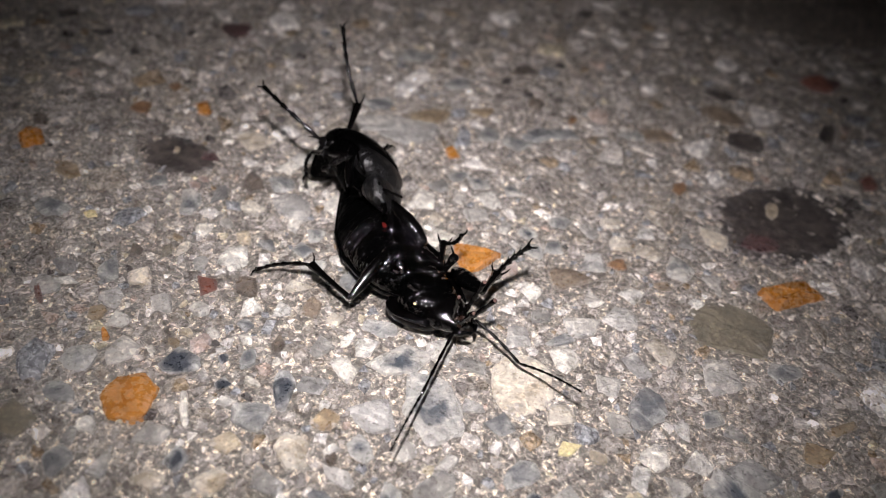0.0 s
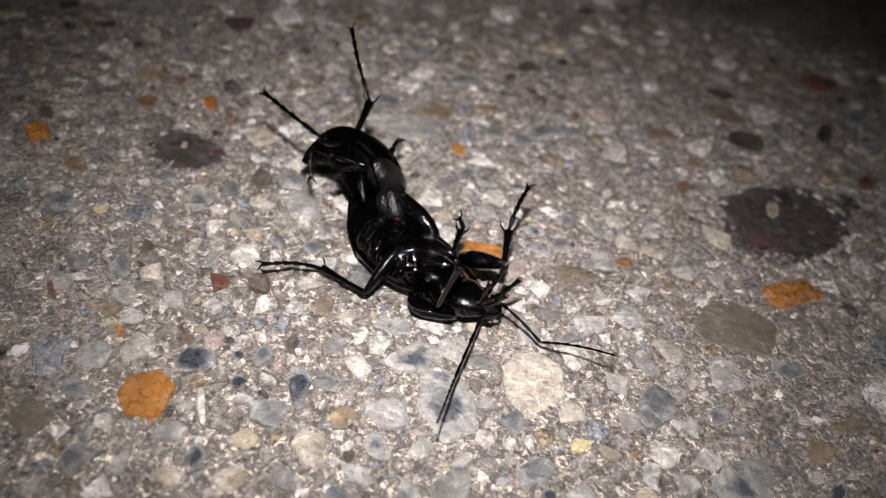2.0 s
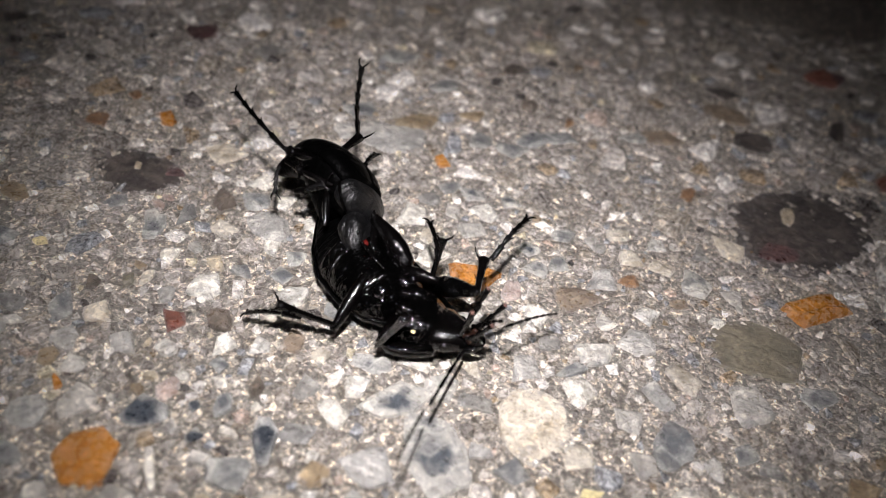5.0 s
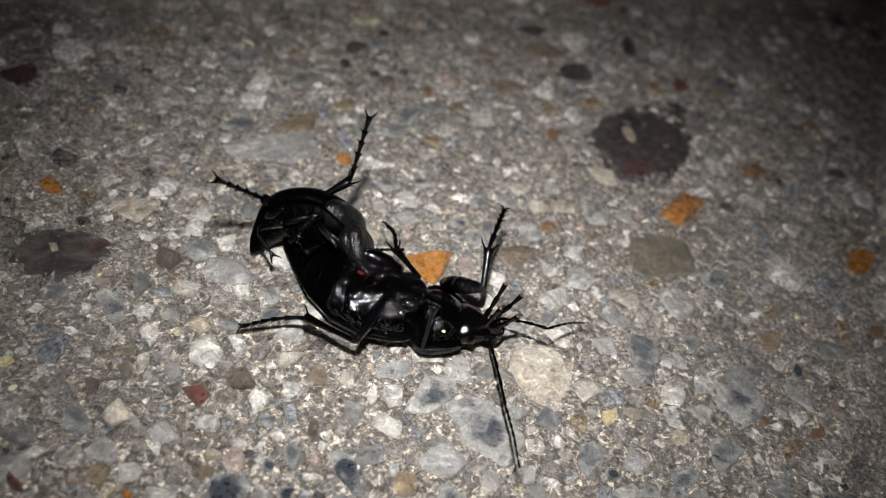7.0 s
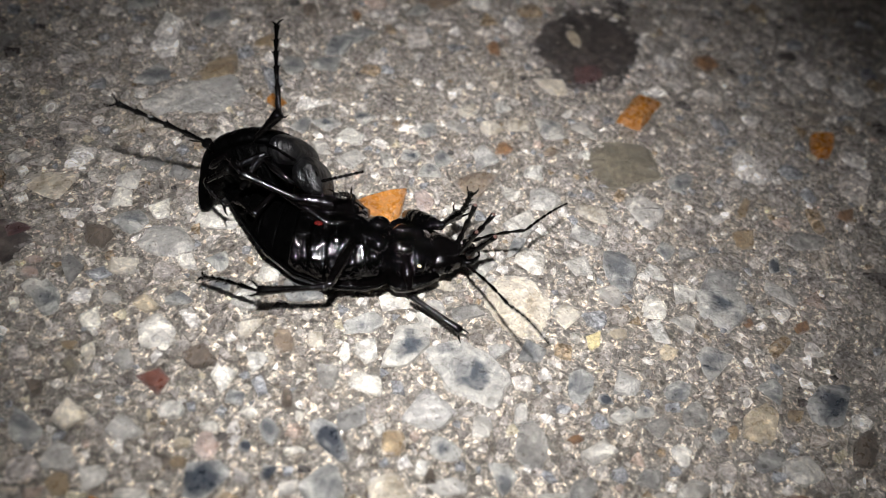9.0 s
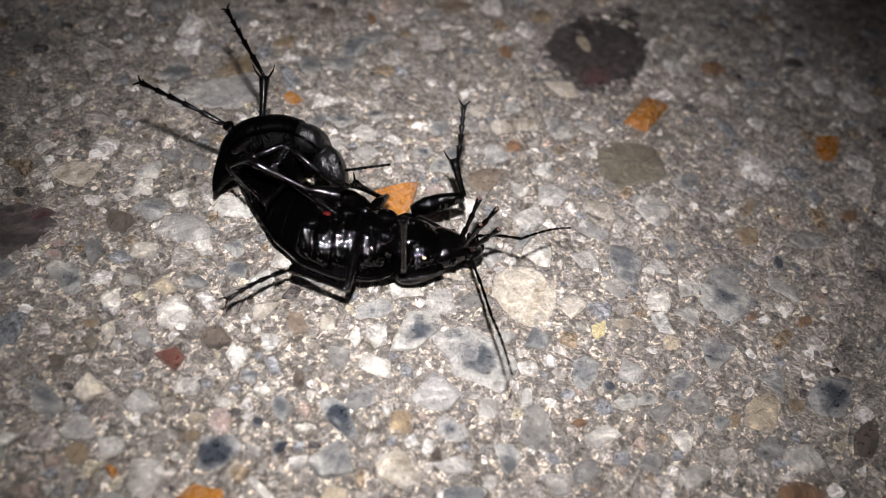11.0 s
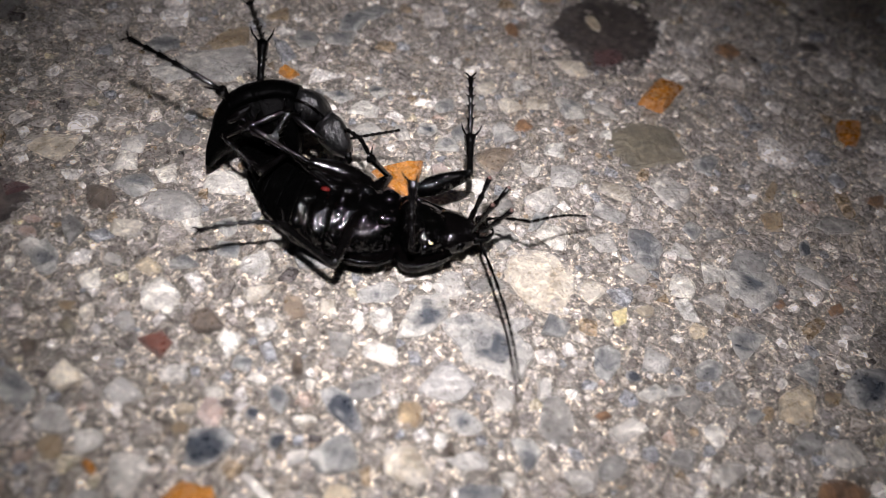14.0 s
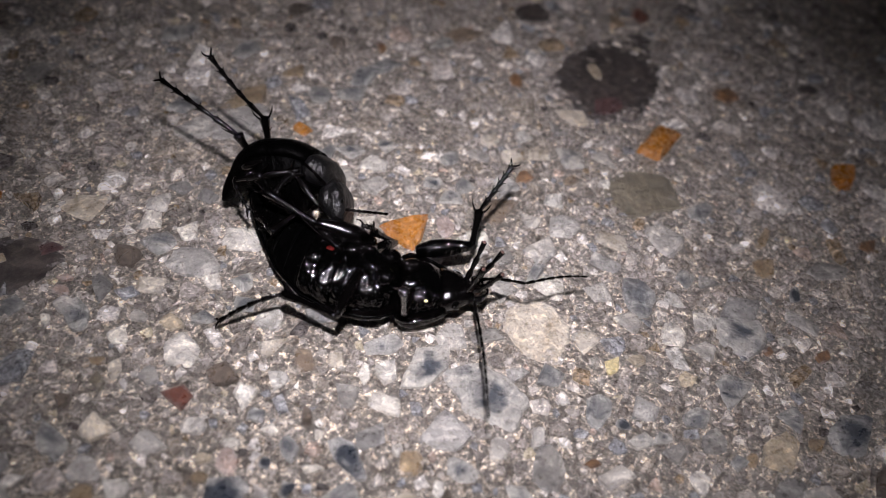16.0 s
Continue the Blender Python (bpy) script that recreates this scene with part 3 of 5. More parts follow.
stone("blue", 2.19, 10.53, 0.23, 0.12, -150)
stone("tan", 2.64, 10.69, 0.28, 0.21, 180)
stone("ochre", -0.15, 10.36, 0.22, 0.13, -152)
stone("ochre", -0.91, 9.90, 0.33, 0.18, -155)
stone("pale", -1.12, 9.47, 0.51, 0.34, -152)
stone("rust", 1.25, 10.65, 0.18, 0.07, 89)
stone("rust", 2.92, 9.42, 0.19, 0.10, 75)
stone("red", 5.86, 10.58, 0.21, 0.12, 51)
stone("dark", 1.23, 14.59, 0.22, 0.14, -136)
stone("blue", -1.49, 11.70, 0.32, 0.19, -151)
stone("brown", 0.37, 11.90, 0.24, 0.16, -143)
stone("dark", 0.49, 11.15, 0.09, 0.06, -146)
stone("dark", 0.85, 11.29, 0.08, 0.05, 83)
stone("dark", 0.92, 12.33, 0.13, 0.09, 53)
stone("dark", 0.97, 11.67, 0.09, 0.06, 68)
stone("blue", -0.65, 11.01, 0.23, 0.16, -141)
stone("blue", -0.22, 8.58, 0.15, 0.12, -140)
stone("white", -1.52, 6.23, 0.17, 0.13, -162)
stone("pale", -2.50, 5.25, 0.11, 0.09, 179)
stone("dark", -7.25, 10.73, 0.16, 0.12, -163)
stone("dark", -5.70, 10.00, 0.10, 0.09, 143)


def scatter():
    """Fill the bed: middling stones, then ever smaller ones."""
    rng = random.Random(21)
    shared = []
    for _ in range(14):
        verts, faces = stone_skin(rng, 0.11, rng.choice((3, 4, 4, 5)), 3, 0.07)
        me = bpy.data.meshes.new("stone")
        me.from_pydata([(x * CM, y * CM, z * CM) for x, y, z in verts], [], faces)
        shared.append(me)
    kinds = ["grey", "pale", "pale", "white", "creamy", "blue", "grey", "creamy", "speckled", "pale", "grey", "white"]
    picked = 0
    verts, faces, rounded = [], [], []
    for low, high, tries, slack in ((0.20, 0.30, 420, 1.06), (0.13, 0.20, 4200, 1.0), (0.08, 0.13, 12000, 0.97), (0.05, 0.08, 60000, 0.93), (0.03, 0.05, 40000, 0.9)):
        for _ in range(tries):
            x, y = rng.uniform(-8, 12), rng.uniform(1.6, 15.5)
            if high < 0.09 and (y > 12 or x > 8.5 or x < -6):
                continue
            r = rng.uniform(low, high)
            if not is_free(x, y, r, slack):
                continue
            take(x, y, r)
            stretch, turn = rng.uniform(0.72, 1.25), rng.uniform(0, 6.28)
            if low > 0.12 and picked < 110 and -3.6 < x < 3.4 and 3.0 < y < 8.6:
                me = rng.choice(shared)
                kind = rng.choice(kinds)
                ob = new("stone", me)
                if not me.materials:
                    me.materials.append(STONES[kind])
                ob.material_slots[0].link = "OBJECT"
                ob.material_slots[0].material = STONES[kind]
                ob.parent = ground
                ob.matrix_basis = at(x, y, 0, 0, 0, math.degrees(turn)) @ Matrix.Diagonal((r, r * stretch, rng.uniform(0.2, 0.42), 1))
                picked += 1
                continue
            vs, fs = stone_skin(rng, rng.uniform(0.16, 0.42), rng.choice((3, 4, 4, 5)), 1 if r < 0.045 else 2, 0.12, lean=0.9)
            c, s, base = math.cos(turn), math.sin(turn), len(verts)
            for px, py, pz in vs:
                px, py = px * r, py * r * stretch
                verts.append(((x + c * px - s * py) * CM, (y + s * px + c * py) * CM, (pz * r if pz > 0 else pz) * CM))
            faces += [tuple(base + k for k in f) for f in fs]
            rounded += [r < 0.05] * len(fs)
    me = bpy.data.meshes.new("stone_grains")
    me.from_pydata(verts, [], faces)
    me.polygons.foreach_set("use_smooth", rounded)
    me.materials.append(GRIT)
    ob = new("stone_grains", me)
    ob.parent = ground
    tagged(ob, "crushed grey and beige stone grains set in cement", kind="stuff")


# ---- beetle on its back: x to the head, belly up ----
BODY_Y = [(0.1, 0), (-0.6, 0.0), (-0.9, 0.055), (-1.25, 0.195), (-1.5, 0.35), (-1.7, 0.49), (-1.87, 0.63), (-2.0, 0.76)]
BODY_W = [(0.06, 0.30), (-0.05, 0.40), (-0.2, 0.46), (-0.5, 0.50), (-0.9, 0.475), (-1.25, 0.395), (-1.5, 0.285), (-1.7, 0.195), (-1.87, 0.12), (-2.0, 0.03)]
BODY_B = [(0.06, 0.14), (-0.2, 0.22), (-0.9, 0.29), (-1.35, 0.24), (-1.7, 0.17), (-1.87, 0.12), (-2.0, 0.05)]
BELLY = [(-0.60, 0.635), (-0.79, 0.635), (-0.97, 0.615), (-1.15, 0.535), (-1.35, 0.48), (-1.6, 0.44), (-2.2, 0.37)]
X_UP, X_SIDE = (0, 0, 1), (0, 1, 0)


def make_supine():
    rng = random.Random(3)
    beetle = tagged(new("ground_beetle"), "glossy black ground beetle lying on its back, kicking", "beetle", "beetles on the ground")
    hind = []
    xs = [0.06, -0.05, -0.2, -0.5, -0.9, -1.25, -1.5, -1.7, -1.87, -2.0]
    for side in (0, 1):
        case = part("elytron", loft([((x, spread(x, BODY_Y), 0.32), X_UP, X_SIDE, 0.02, spread(x, BODY_B), spread(x, BODY_W)) for x in xs],
                                    14, math.pi * side, math.pi * (side + 1)), SATIN, beetle, "satin black wing case under the body")
        hind.append(case)
        s = 1 - 2 * side
        rim = [(x, spread(x, BODY_Y) + s * (spread(x, BODY_W) + 0.005), 0.325) for x in xs]
        part("rim", tube(rim, [0.010] + [0.012] * 8 + [0.006], 8), MATT, case, "narrow satin rim")
    edges = [-0.60, -0.79, -0.97, -1.16, -1.35, -1.54, -1.94]
    for k, (a, b) in enumerate(zip(edges, edges[1:])):
        st = []
        for s, lift in ((0.0, -0.05), (0.08, -0.014), (0.25, -0.004), (0.45, 0.0), (0.65, 0.006), (0.86, 0.016), (0.96, 0.004), (1.0, -0.02), (1.04, -0.07)):
            x = a + (b - a) * s
            st.append(((x, spread(x, BODY_Y), 0.335), X_UP, X_SIDE, spread(x, BELLY) - 0.335 + lift * (1.0 if k < 2 else 0.35), 0.04, spread(x, BODY_W) * 0.95))
        hind.append(part("sternite", wrinkle(loft(fine_rows(st, 2), 56, e=1.75), 0.022, 8.0, 3.5), GLOSSY if k < 2 else MATT, beetle, "shining belly ring" if k < 2 else "dull black belly ring"))
    st = [((x, 0, 0.33), X_UP, X_SIDE, u, 0.05, w) for x, u, w in
          ((0.04, 0.12, 0.20), (-0.02, 0.22, 0.27), (-0.1, 0.27, 0.36), (-0.26, 0.32, 0.42), (-0.45, 0.325, 0.45), (-0.58, 0.29, 0.45), (-0.63, 0.22, 0.44))]
    part("thorax_underside", wrinkle(loft(fine_rows(st), 48, e=1.8), 0.028, 9.0, 4.0), GLOSSY, beetle, "shining plated underside")
    for y in (0.13, -0.13):
        part("coxa", ball((-0.13, y, 0.58), 0.12, 0.11, 0.09), GLOSSY, beetle)
        hip = loft([((-0.5 - 0.03 * k, y * (0.4 + 0.62 * k), 0.60 - 0.012 * k * k), X_UP, (1, 0, 0), 0.055, 0.06, 0.11 - 0.014 * k) for k in range(5)], 14)
        part("coxa", hip, GLOSSY, beetle, "flat hind hip plate")
        part("trochanter", ball((-0.36, y * 1.2, 0.60), 0.09, 0.06, 0.06), GLOSSY, beetle)
    part("belly_speck", ball((-0.74, 0.03, 0.64), 0.045, 0.03, 0.025), MITE, beetle, "tiny red mite on the belly")

    # foreparts, which turn at the waist
    outline = [(-0.02, 0.32), (0.02, 0.41), (0.09, 0.455), (0.20, 0.445), (0.32, 0.395), (0.43, 0.335), (0.52, 0.28)]
    fore = part("prothorax", loft([((x, 0, 0.30), X_UP, X_SIDE, u, d, w) for (x, w), u, d in
                                   zip(outline, (0.02, 0.045, 0.055, 0.055, 0.05, 0.045, 0.03), (0.12, 0.2, 0.25, 0.26, 0.25, 0.22, 0.17))], 26, e=2.4),
                SATIN, beetle, "black shield with turned-up edge")
    part("underside", wrinkle(loft(fine_rows([((x, 0, 0.32), X_UP, X_SIDE, u, 0.05, w) for x, u, w in
                            ((0.01, 0.08, 0.20), (0.05, 0.19, 0.31), (0.14, 0.255, 0.36), (0.26, 0.255, 0.34), (0.38, 0.21, 0.29), (0.48, 0.15, 0.24))]), 40, e=1.8), 0.02, 8.0, 4.0),
         GLOSSY, fore, "shining breast plate")
    for s in (1, -1):
        edge = [(x, s * (w + 0.005), 0.325) for x, w in outline]
        part("rim", tube(edge, 0.02, 8), GLOSSY, fore)
        part("coxa", ball((0.13, s * 0.12, 0.51), 0.12, 0.09, 0.10), GLOSSY, fore)
    part("speck", ball((0.3, -0.27, 0.46), 0.022, 0.018, 0.012), PALE, fore, "pale yellow speck")

    head = part("head", loft([((x, 0, 0.35 + 0.05 * (x - 0.55)), X_UP, X_SIDE, u, d, w) for x, u, d, w in
                              ((0.43, 0.15, 0.14, 0.26), (0.50, 0.165, 0.16, 0.255), (0.59, 0.15, 0.15, 0.225), (0.68, 0.12, 0.13, 0.175), (0.76, 0.08, 0.09, 0.125), (0.81, 0.05, 0.05, 0.08))], 22),
                LIMB, beetle, "shining black head with open jaws")
    for s in (1, -1):
        part("eye", ball((0.61, s * 0.205, 0.36), 0.05, 0.04, 0.055), GLOSSY, head)
        jaw = [(0.75, s * 0.09, 0.36), (0.82, s * 0.115, 0.37), (0.88, s * 0.09, 0.39), (0.93, s * 0.03, 0.40), (0.94, -s * 0.01, 0.40)]
        part("mandible", tube(jaw, [0.05, 0.045, 0.03, 0.016, 0.006], 10), GLOSSY, head, "curved black jaw")
        for base, reach, lean, rise in ((0.69, 0.12, 0.11, 0.50), (0.77, 0.24, 0.08, 0.42)):
            # three bead-like joints, the last one blunt and pale at its end
            pts = [(base + reach * q, s * (0.07 + lean * q), 0.44 + rise * q ** 1.2) for q in (0, 0.12, 0.3, 0.36, 0.55, 0.64, 0.7, 0.85, 1.0)]
            palp = part("palp", tube(pts, [0.026, 0.03, 0.034, 0.02, 0.03, 0.033, 0.018, 0.027, 0.03], 8), LIMB, head, "jointed mouth feeler")
            part("palp_tip", ball(pts[-1], 0.02, 0.02, 0.024), TIP, palp, "pale feeler tip")
        for k in range(5):
            bit = (0.71 + 0.035 * k, s * rng.uniform(0.02, 0.10), 0.45 + rng.uniform(-0.01, 0.05))
            part("mouthpart", ball(bit, rng.uniform(0.02, 0.04), rng.uniform(0.015, 0.03), rng.uniform(0.02, 0.045), n=6), RUSTY if k % 2 else LIMB, head)
    part("lip", loft([((x, 0, 0.43), X_UP, X_SIDE, 0.03, 0.03, w) for x, w in ((0.69, 0.05), (0.75, 0.06), (0.82, 0.045), (0.86, 0.02))], 12), RUSTY, head, "reddish brown lower lip")

    # hind legs, folded over the belly
    for hip, knee, ankle, toe in (((-0.34, 0.34, 0.50), (-0.96, 0.26, 0.72), (-1.56, 0.42, 0.86), (-1.86, 0.80, 0.78)),
                                  ((-0.62, 0.05, 0.60), (-1.20, 0.42, 0.66), (-1.40, 0.10, 0.60), (-1.60, 0.34, 0.52))):
        for name, bm, a, b in (("femur", femur(gap(hip, knee), 0.135 if hip[1] > 0.2 else 0.06), hip, knee), ("tibia", tibia(gap(knee, ankle), 0.036, rng), knee, ankle),
                               ("tarsus", tarsus(gap(ankle, toe), 0.028, rng), ankle, toe)):
            part(name, bm, LIMB, beetle).matrix_basis = toward(a, b)
    return beetle, fore, head, hind


# ---- beetle curled over it: back outward, x and y across its flank, z out of its flank ----
def make_curled():
    rng = random.Random(5)
    beetle = tagged(new("ground_beetle"), "matt black beetle curled on its side over the other", "beetle", "beetles on the ground")
    spine = [(-0.63, -0.33), (-0.575, -0.20), (-0.465, -0.045), (-0.32, 0.105), (-0.12, 0.195), (0.18, 0.23), (0.40, 0.19)]
    out = [0.02, 0.04, 0.075, 0.15, 0.20, 0.19, 0.15]
    inn = [0.03, 0.10, 0.20, 0.31, 0.42, 0.52, 0.54]
    wide = [0.06, 0.175, 0.29, 0.41, 0.48, 0.46, 0.36]

    def sections(ups, downs, widths, pts):
        st = []
        for k, (x, y) in enumerate(pts):
            a, b = pts[max(k - 1, 0)], pts[min(k + 1, len(pts) - 1)]
            d = Vector((b[0] - a[0], b[1] - a[1], 0)).normalized()
            st.append(((x, y, 0), (-d.y, d.x, 0), (0, 0, 1), ups[k], downs[k], widths[k]))
        return fine_rows(st)

    for side in (0, 1):
        case = part("elytron", loft(sections(out, [0.01, 0.04, 0.06, 0.07, 0.08, 0.08, 0.06], wide, spine), 16, math.pi * side, math.pi * (side + 1), 2.3), MATT, beetle,
                    "matt black domed wing case")
    part("abdomen", loft(sections([0.0, 0.01, 0.015, 0.02, 0.02, 0.02, 0.02], inn, [w * 0.88 for w in wide], spine), 22, e=2.3), MATT, beetle, "black belly, drawn in")
    plate = [(0.36, 0.19), (0.41, 0.172), (0.49, 0.125), (0.57, 0.058), (0.63, -0.005)]
    shield = part("pronotum", wrinkle(loft(sections([0.09, 0.135, 0.15, 0.135, 0.085], [0.12, 0.19, 0.22, 0.18, 0.10], [0.30, 0.37, 0.385, 0.35, 0.27], plate), 28, e=2.3), 0.009, 14, 9), SOOTY, beetle,
                  "sooty grey neck shield with soft sheen")
    for s in (1, -1):
        part("rim", tube([(x - 0.02, y - 0.03, s * w) for (x, y), w in zip(plate, (0.30, 0.375, 0.39, 0.355, 0.26))], 0.016, 8), SATIN, shield)
    part("breast", loft(sections([0.02, 0.02, 0.02, 0.02, 0.02], [0.36, 0.37, 0.34, 0.28, 0.18], [0.26, 0.29, 0.29, 0.26, 0.2], plate), 24, e=2.4), MATT, beetle, "black breast, drawn in")
    skull = [(0.63, -0.02), (0.69, -0.12), (0.74, -0.24), (0.77, -0.36), (0.78, -0.42)]
    head = part("head", wrinkle(loft(sections([0.09, 0.11, 0.10, 0.075, 0.04], [0.16, 0.21, 0.19, 0.12, 0.05], [0.21, 0.27, 0.25, 0.19, 0.1], skull), 24, e=2.8), 0.010, 12, 10), SOOTY, beetle, "sooty black head pushed against the other beetle")
    part("eye", ball((0.78, -0.2, 0.2), 0.035, 0.045, 0.03), GLOSSY, head)
    part("jaw", tube([(0.78, -0.38, 0.08), (0.80, -0.47, 0.06), (0.76, -0.53, 0.03)], [0.045, 0.035, 0.01], 8), GLOSSY, head)
    horn = part("antenna", feeler(0.52, 0.019, 8, rng), LIMB, beetle, "thin beaded feeler")
    horn.matrix_basis = toward((0.84, -0.27, 0.18), (1.35, -0.27, 0.30))
    # short front and middle legs drawn in on the belly
    for a, b, thick, kind in (((-0.36, -0.11, 0.38), (-0.02, -0.05, 0.44), 0.036, 0), ((-0.02, -0.05, 0.44), (0.33, 0.07, 0.34), 0.05, 1),
                              ((0.05, -0.26, 0.40), (0.30, 0.03, 0.38), 0.036, 0), ((0.12, -0.25, 0.36), (0.27, 0.0, 0.4), 0.03, 2),
                              ((-0.36, -0.12, 0.40), (-0.12, -0.42, 0.42), 0.026, 2), ((0.32, 0.0, 0.36), (0.60, -0.28, 0.34), 0.05, 1),
                              ((-0.30, 0.02, 0.36), (-0.05, 0.12, 0.42), 0.06, 1)):
        bm = (tibia, femur, tarsus)[kind](gap(a, b), thick, rng) if kind != 1 else femur(gap(a, b), thick)
        part(("tibia", "femur", "tarsus")[kind], bm, LIMB, beetle).matrix_basis = toward(a, b)
    return beetle, head, horn


supine, prothorax, skull_part, hindbody = make_supine()
curled, curled_head, curled_horn = make_curled()
TURNED = pose(0, 0, 0, 42.03, -8.01, -23.89)


def make_torch():
    """The phone's lamp, above its lens."""
    torch = tagged(new("torch"), "small white phone lamp that lights the ground", "lamp")
    bm = bmesh.new()
    bmesh.ops.create_cone(bm, cap_ends=True, segments=24, radius1=0.34, radius2=0.30, depth=0.2, matrix=Matrix.Translation((0, 0, 0.11)))
    part("housing", bm, PLASTIC, torch, smooth=False)
    # added tube, never in view: narrows the beam so the picture's edges darken
    beam_hood = bmesh.new()
    rings = [[beam_hood.verts.new((r * math.cos(a), r * math.sin(a), z)) for a in [k * math.pi / 16 for k in range(32)]] for r, z in ((0.27, 0.0), (0.27, -0.57), (0.33, -0.57), (0.33, 0.0))]
    for p, q in zip(rings, rings[1:] + rings[:1]):
        for k in range(32):
            beam_hood.faces.new((p[k], p[(k + 1) % 32], q[(k + 1) % 32], q[k]))
    part("beam_hood", beam_hood, PLASTIC, torch, smooth=False)
    bm = bmesh.new()
    bmesh.ops.create_cone(bm, cap_ends=True, segments=24, radius1=0.2, radius2=0.2, depth=0.02, matrix=Matrix.Translation((0, 0, -0.006)))
    part("lens", bm, LAMP, torch, "glowing white lens", smooth=False)
    return torch


torch = make_torch()
scatter()

# ---- how things move: joints in each beetle's own space, in centimetres ----
SUPINE_ROWS = [
    (0, -.271, 5.996, -43.5, 6.7),
    (0.5, -.254, 5.924, -46.1, 12.2),
    (1, -.301, 6.111, -40.9, 15.2),
    (1.5, -.261, 6.098, -41.6, 8.9),
    (2, -.279, 6.075, -43.7, 21.9),
    (2.5, -.239, 6.097, -40.3, 12.8),
    (3, -.269, 6.2, -44, 20.7),
    (3.5, -.32, 6.074, -41.3, 10.5),
    (4, -.381, 5.845, -47.1, 10.4),
    (4.2, -.479, 5.941, -49.3, 32.9),
    (6.3, -.195, 6.023, -42.3, 22.9),
    (6.5, -.209, 5.897, -45.8, 36.2),
    (7, -.159, 6.021, -31.1, 3.5),
    (7.5, -.173, 5.993, -28.1, 2.3),
    (8, -.162, 5.971, -30.0, 5.2),
    (8.5, -.2, 6.012, -28.7, 6.0),
    (9, -.06, 6.106, -24.1, 0.3),
    (9.2, -.027, 6.128, -23.2, -4.3),
    (11.3, -.142, 6.063, -25.9, 2.8),
    (11.5, -.144, 6.079, -25.5, 1.7),
    (12, -.135, 6.091, -25.2, 1.4),
    (12.5, -.142, 6.034, -28.7, 8.1),
    (13, -.185, 6.033, -29.5, 7.0),
    (13.5, -.18, 6.009, -31.6, 9.7),
    (14, -.195, 6.003, -31.7, 10.0),
    (14.5, -.215, 6.01, -32.8, 8.8),
    (15, -.221, 5.954, -34.4, 9.4),
    (15.5, -.183, 5.977, -31.4, -0.1),
    (16, -.234, 6.008, -33.1, 7.1),
]
CURLED_ROWS = [
    (0, -1.44, 7.53, .564, -28.0, 14.0),
    (0.5, -1.398, 7.559, .589, -24.0, 8.5),
    (1, -1.651, 7.496, .609, -14.0, 4.5),
    (1.5, -1.552, 7.348, .707, 0.0, -13.5),
    (2, -1.503, 7.313, .707, 4.0, -13.5),
    (2.5, -1.456, 7.379, .748, 8.0, -20.5),
    (3, -1.417, 7.484, .73, 10.0, -17.5),
    (3.5, -1.365, 7.33, .727, -4.0, -17.0),
    (4, -1.483, 7.302, .718, -8.0, -15.5),
    (4.2, -1.53, 7.31, .718, -8.0, -15.5),
    (6.3, -1.3, 7.289, .675, 6.0, -8.0),
    (6.5, -1.309, 7.357, .648, 6.0, -3.0),
    (7, -1.24, 7.302, .549, -20.0, 17.5),
    (7.5, -1.151, 7.288, .643, 6.0, -2.0),
    (8, -1.235, 7.244, .629, 0.0, 0.5),
    (8.5, -1.104, 7.405, .519, -24.0, 25.5),
    (9, -1.1, 7.453, .522, -24.0, 24.5),
    (9.2, -1.085, 7.433, .571, -12.0, 12.5),
    (11.3, -1.127, 7.469, .619, 4.0, 2.5),
    (11.5, -1.132, 7.424, .643, 4.0, -2.0),
    (12, -1.066, 7.451, .643, 4.0, -2.0),
    (12.5, -1.117, 7.428, .648, 4.0, -3.0),
    (13, -1.111, 7.48, .624, 4.0, 1.5),
    (13.5, -1.127, 7.497, .604, 4.0, 5.5),
    (14, -1.092, 7.492, .604, 4.0, 5.5),
    (14.5, -1.031, 7.596, .541, -22.0, 19.5),
    (15, -1.078, 7.544, .673, 8.0, -7.5),
    (15.5, -1.092, 7.555, .692, 8.0, -11.0),
    (16, -1.032, 7.609, .619, -14.0, 2.5),
]
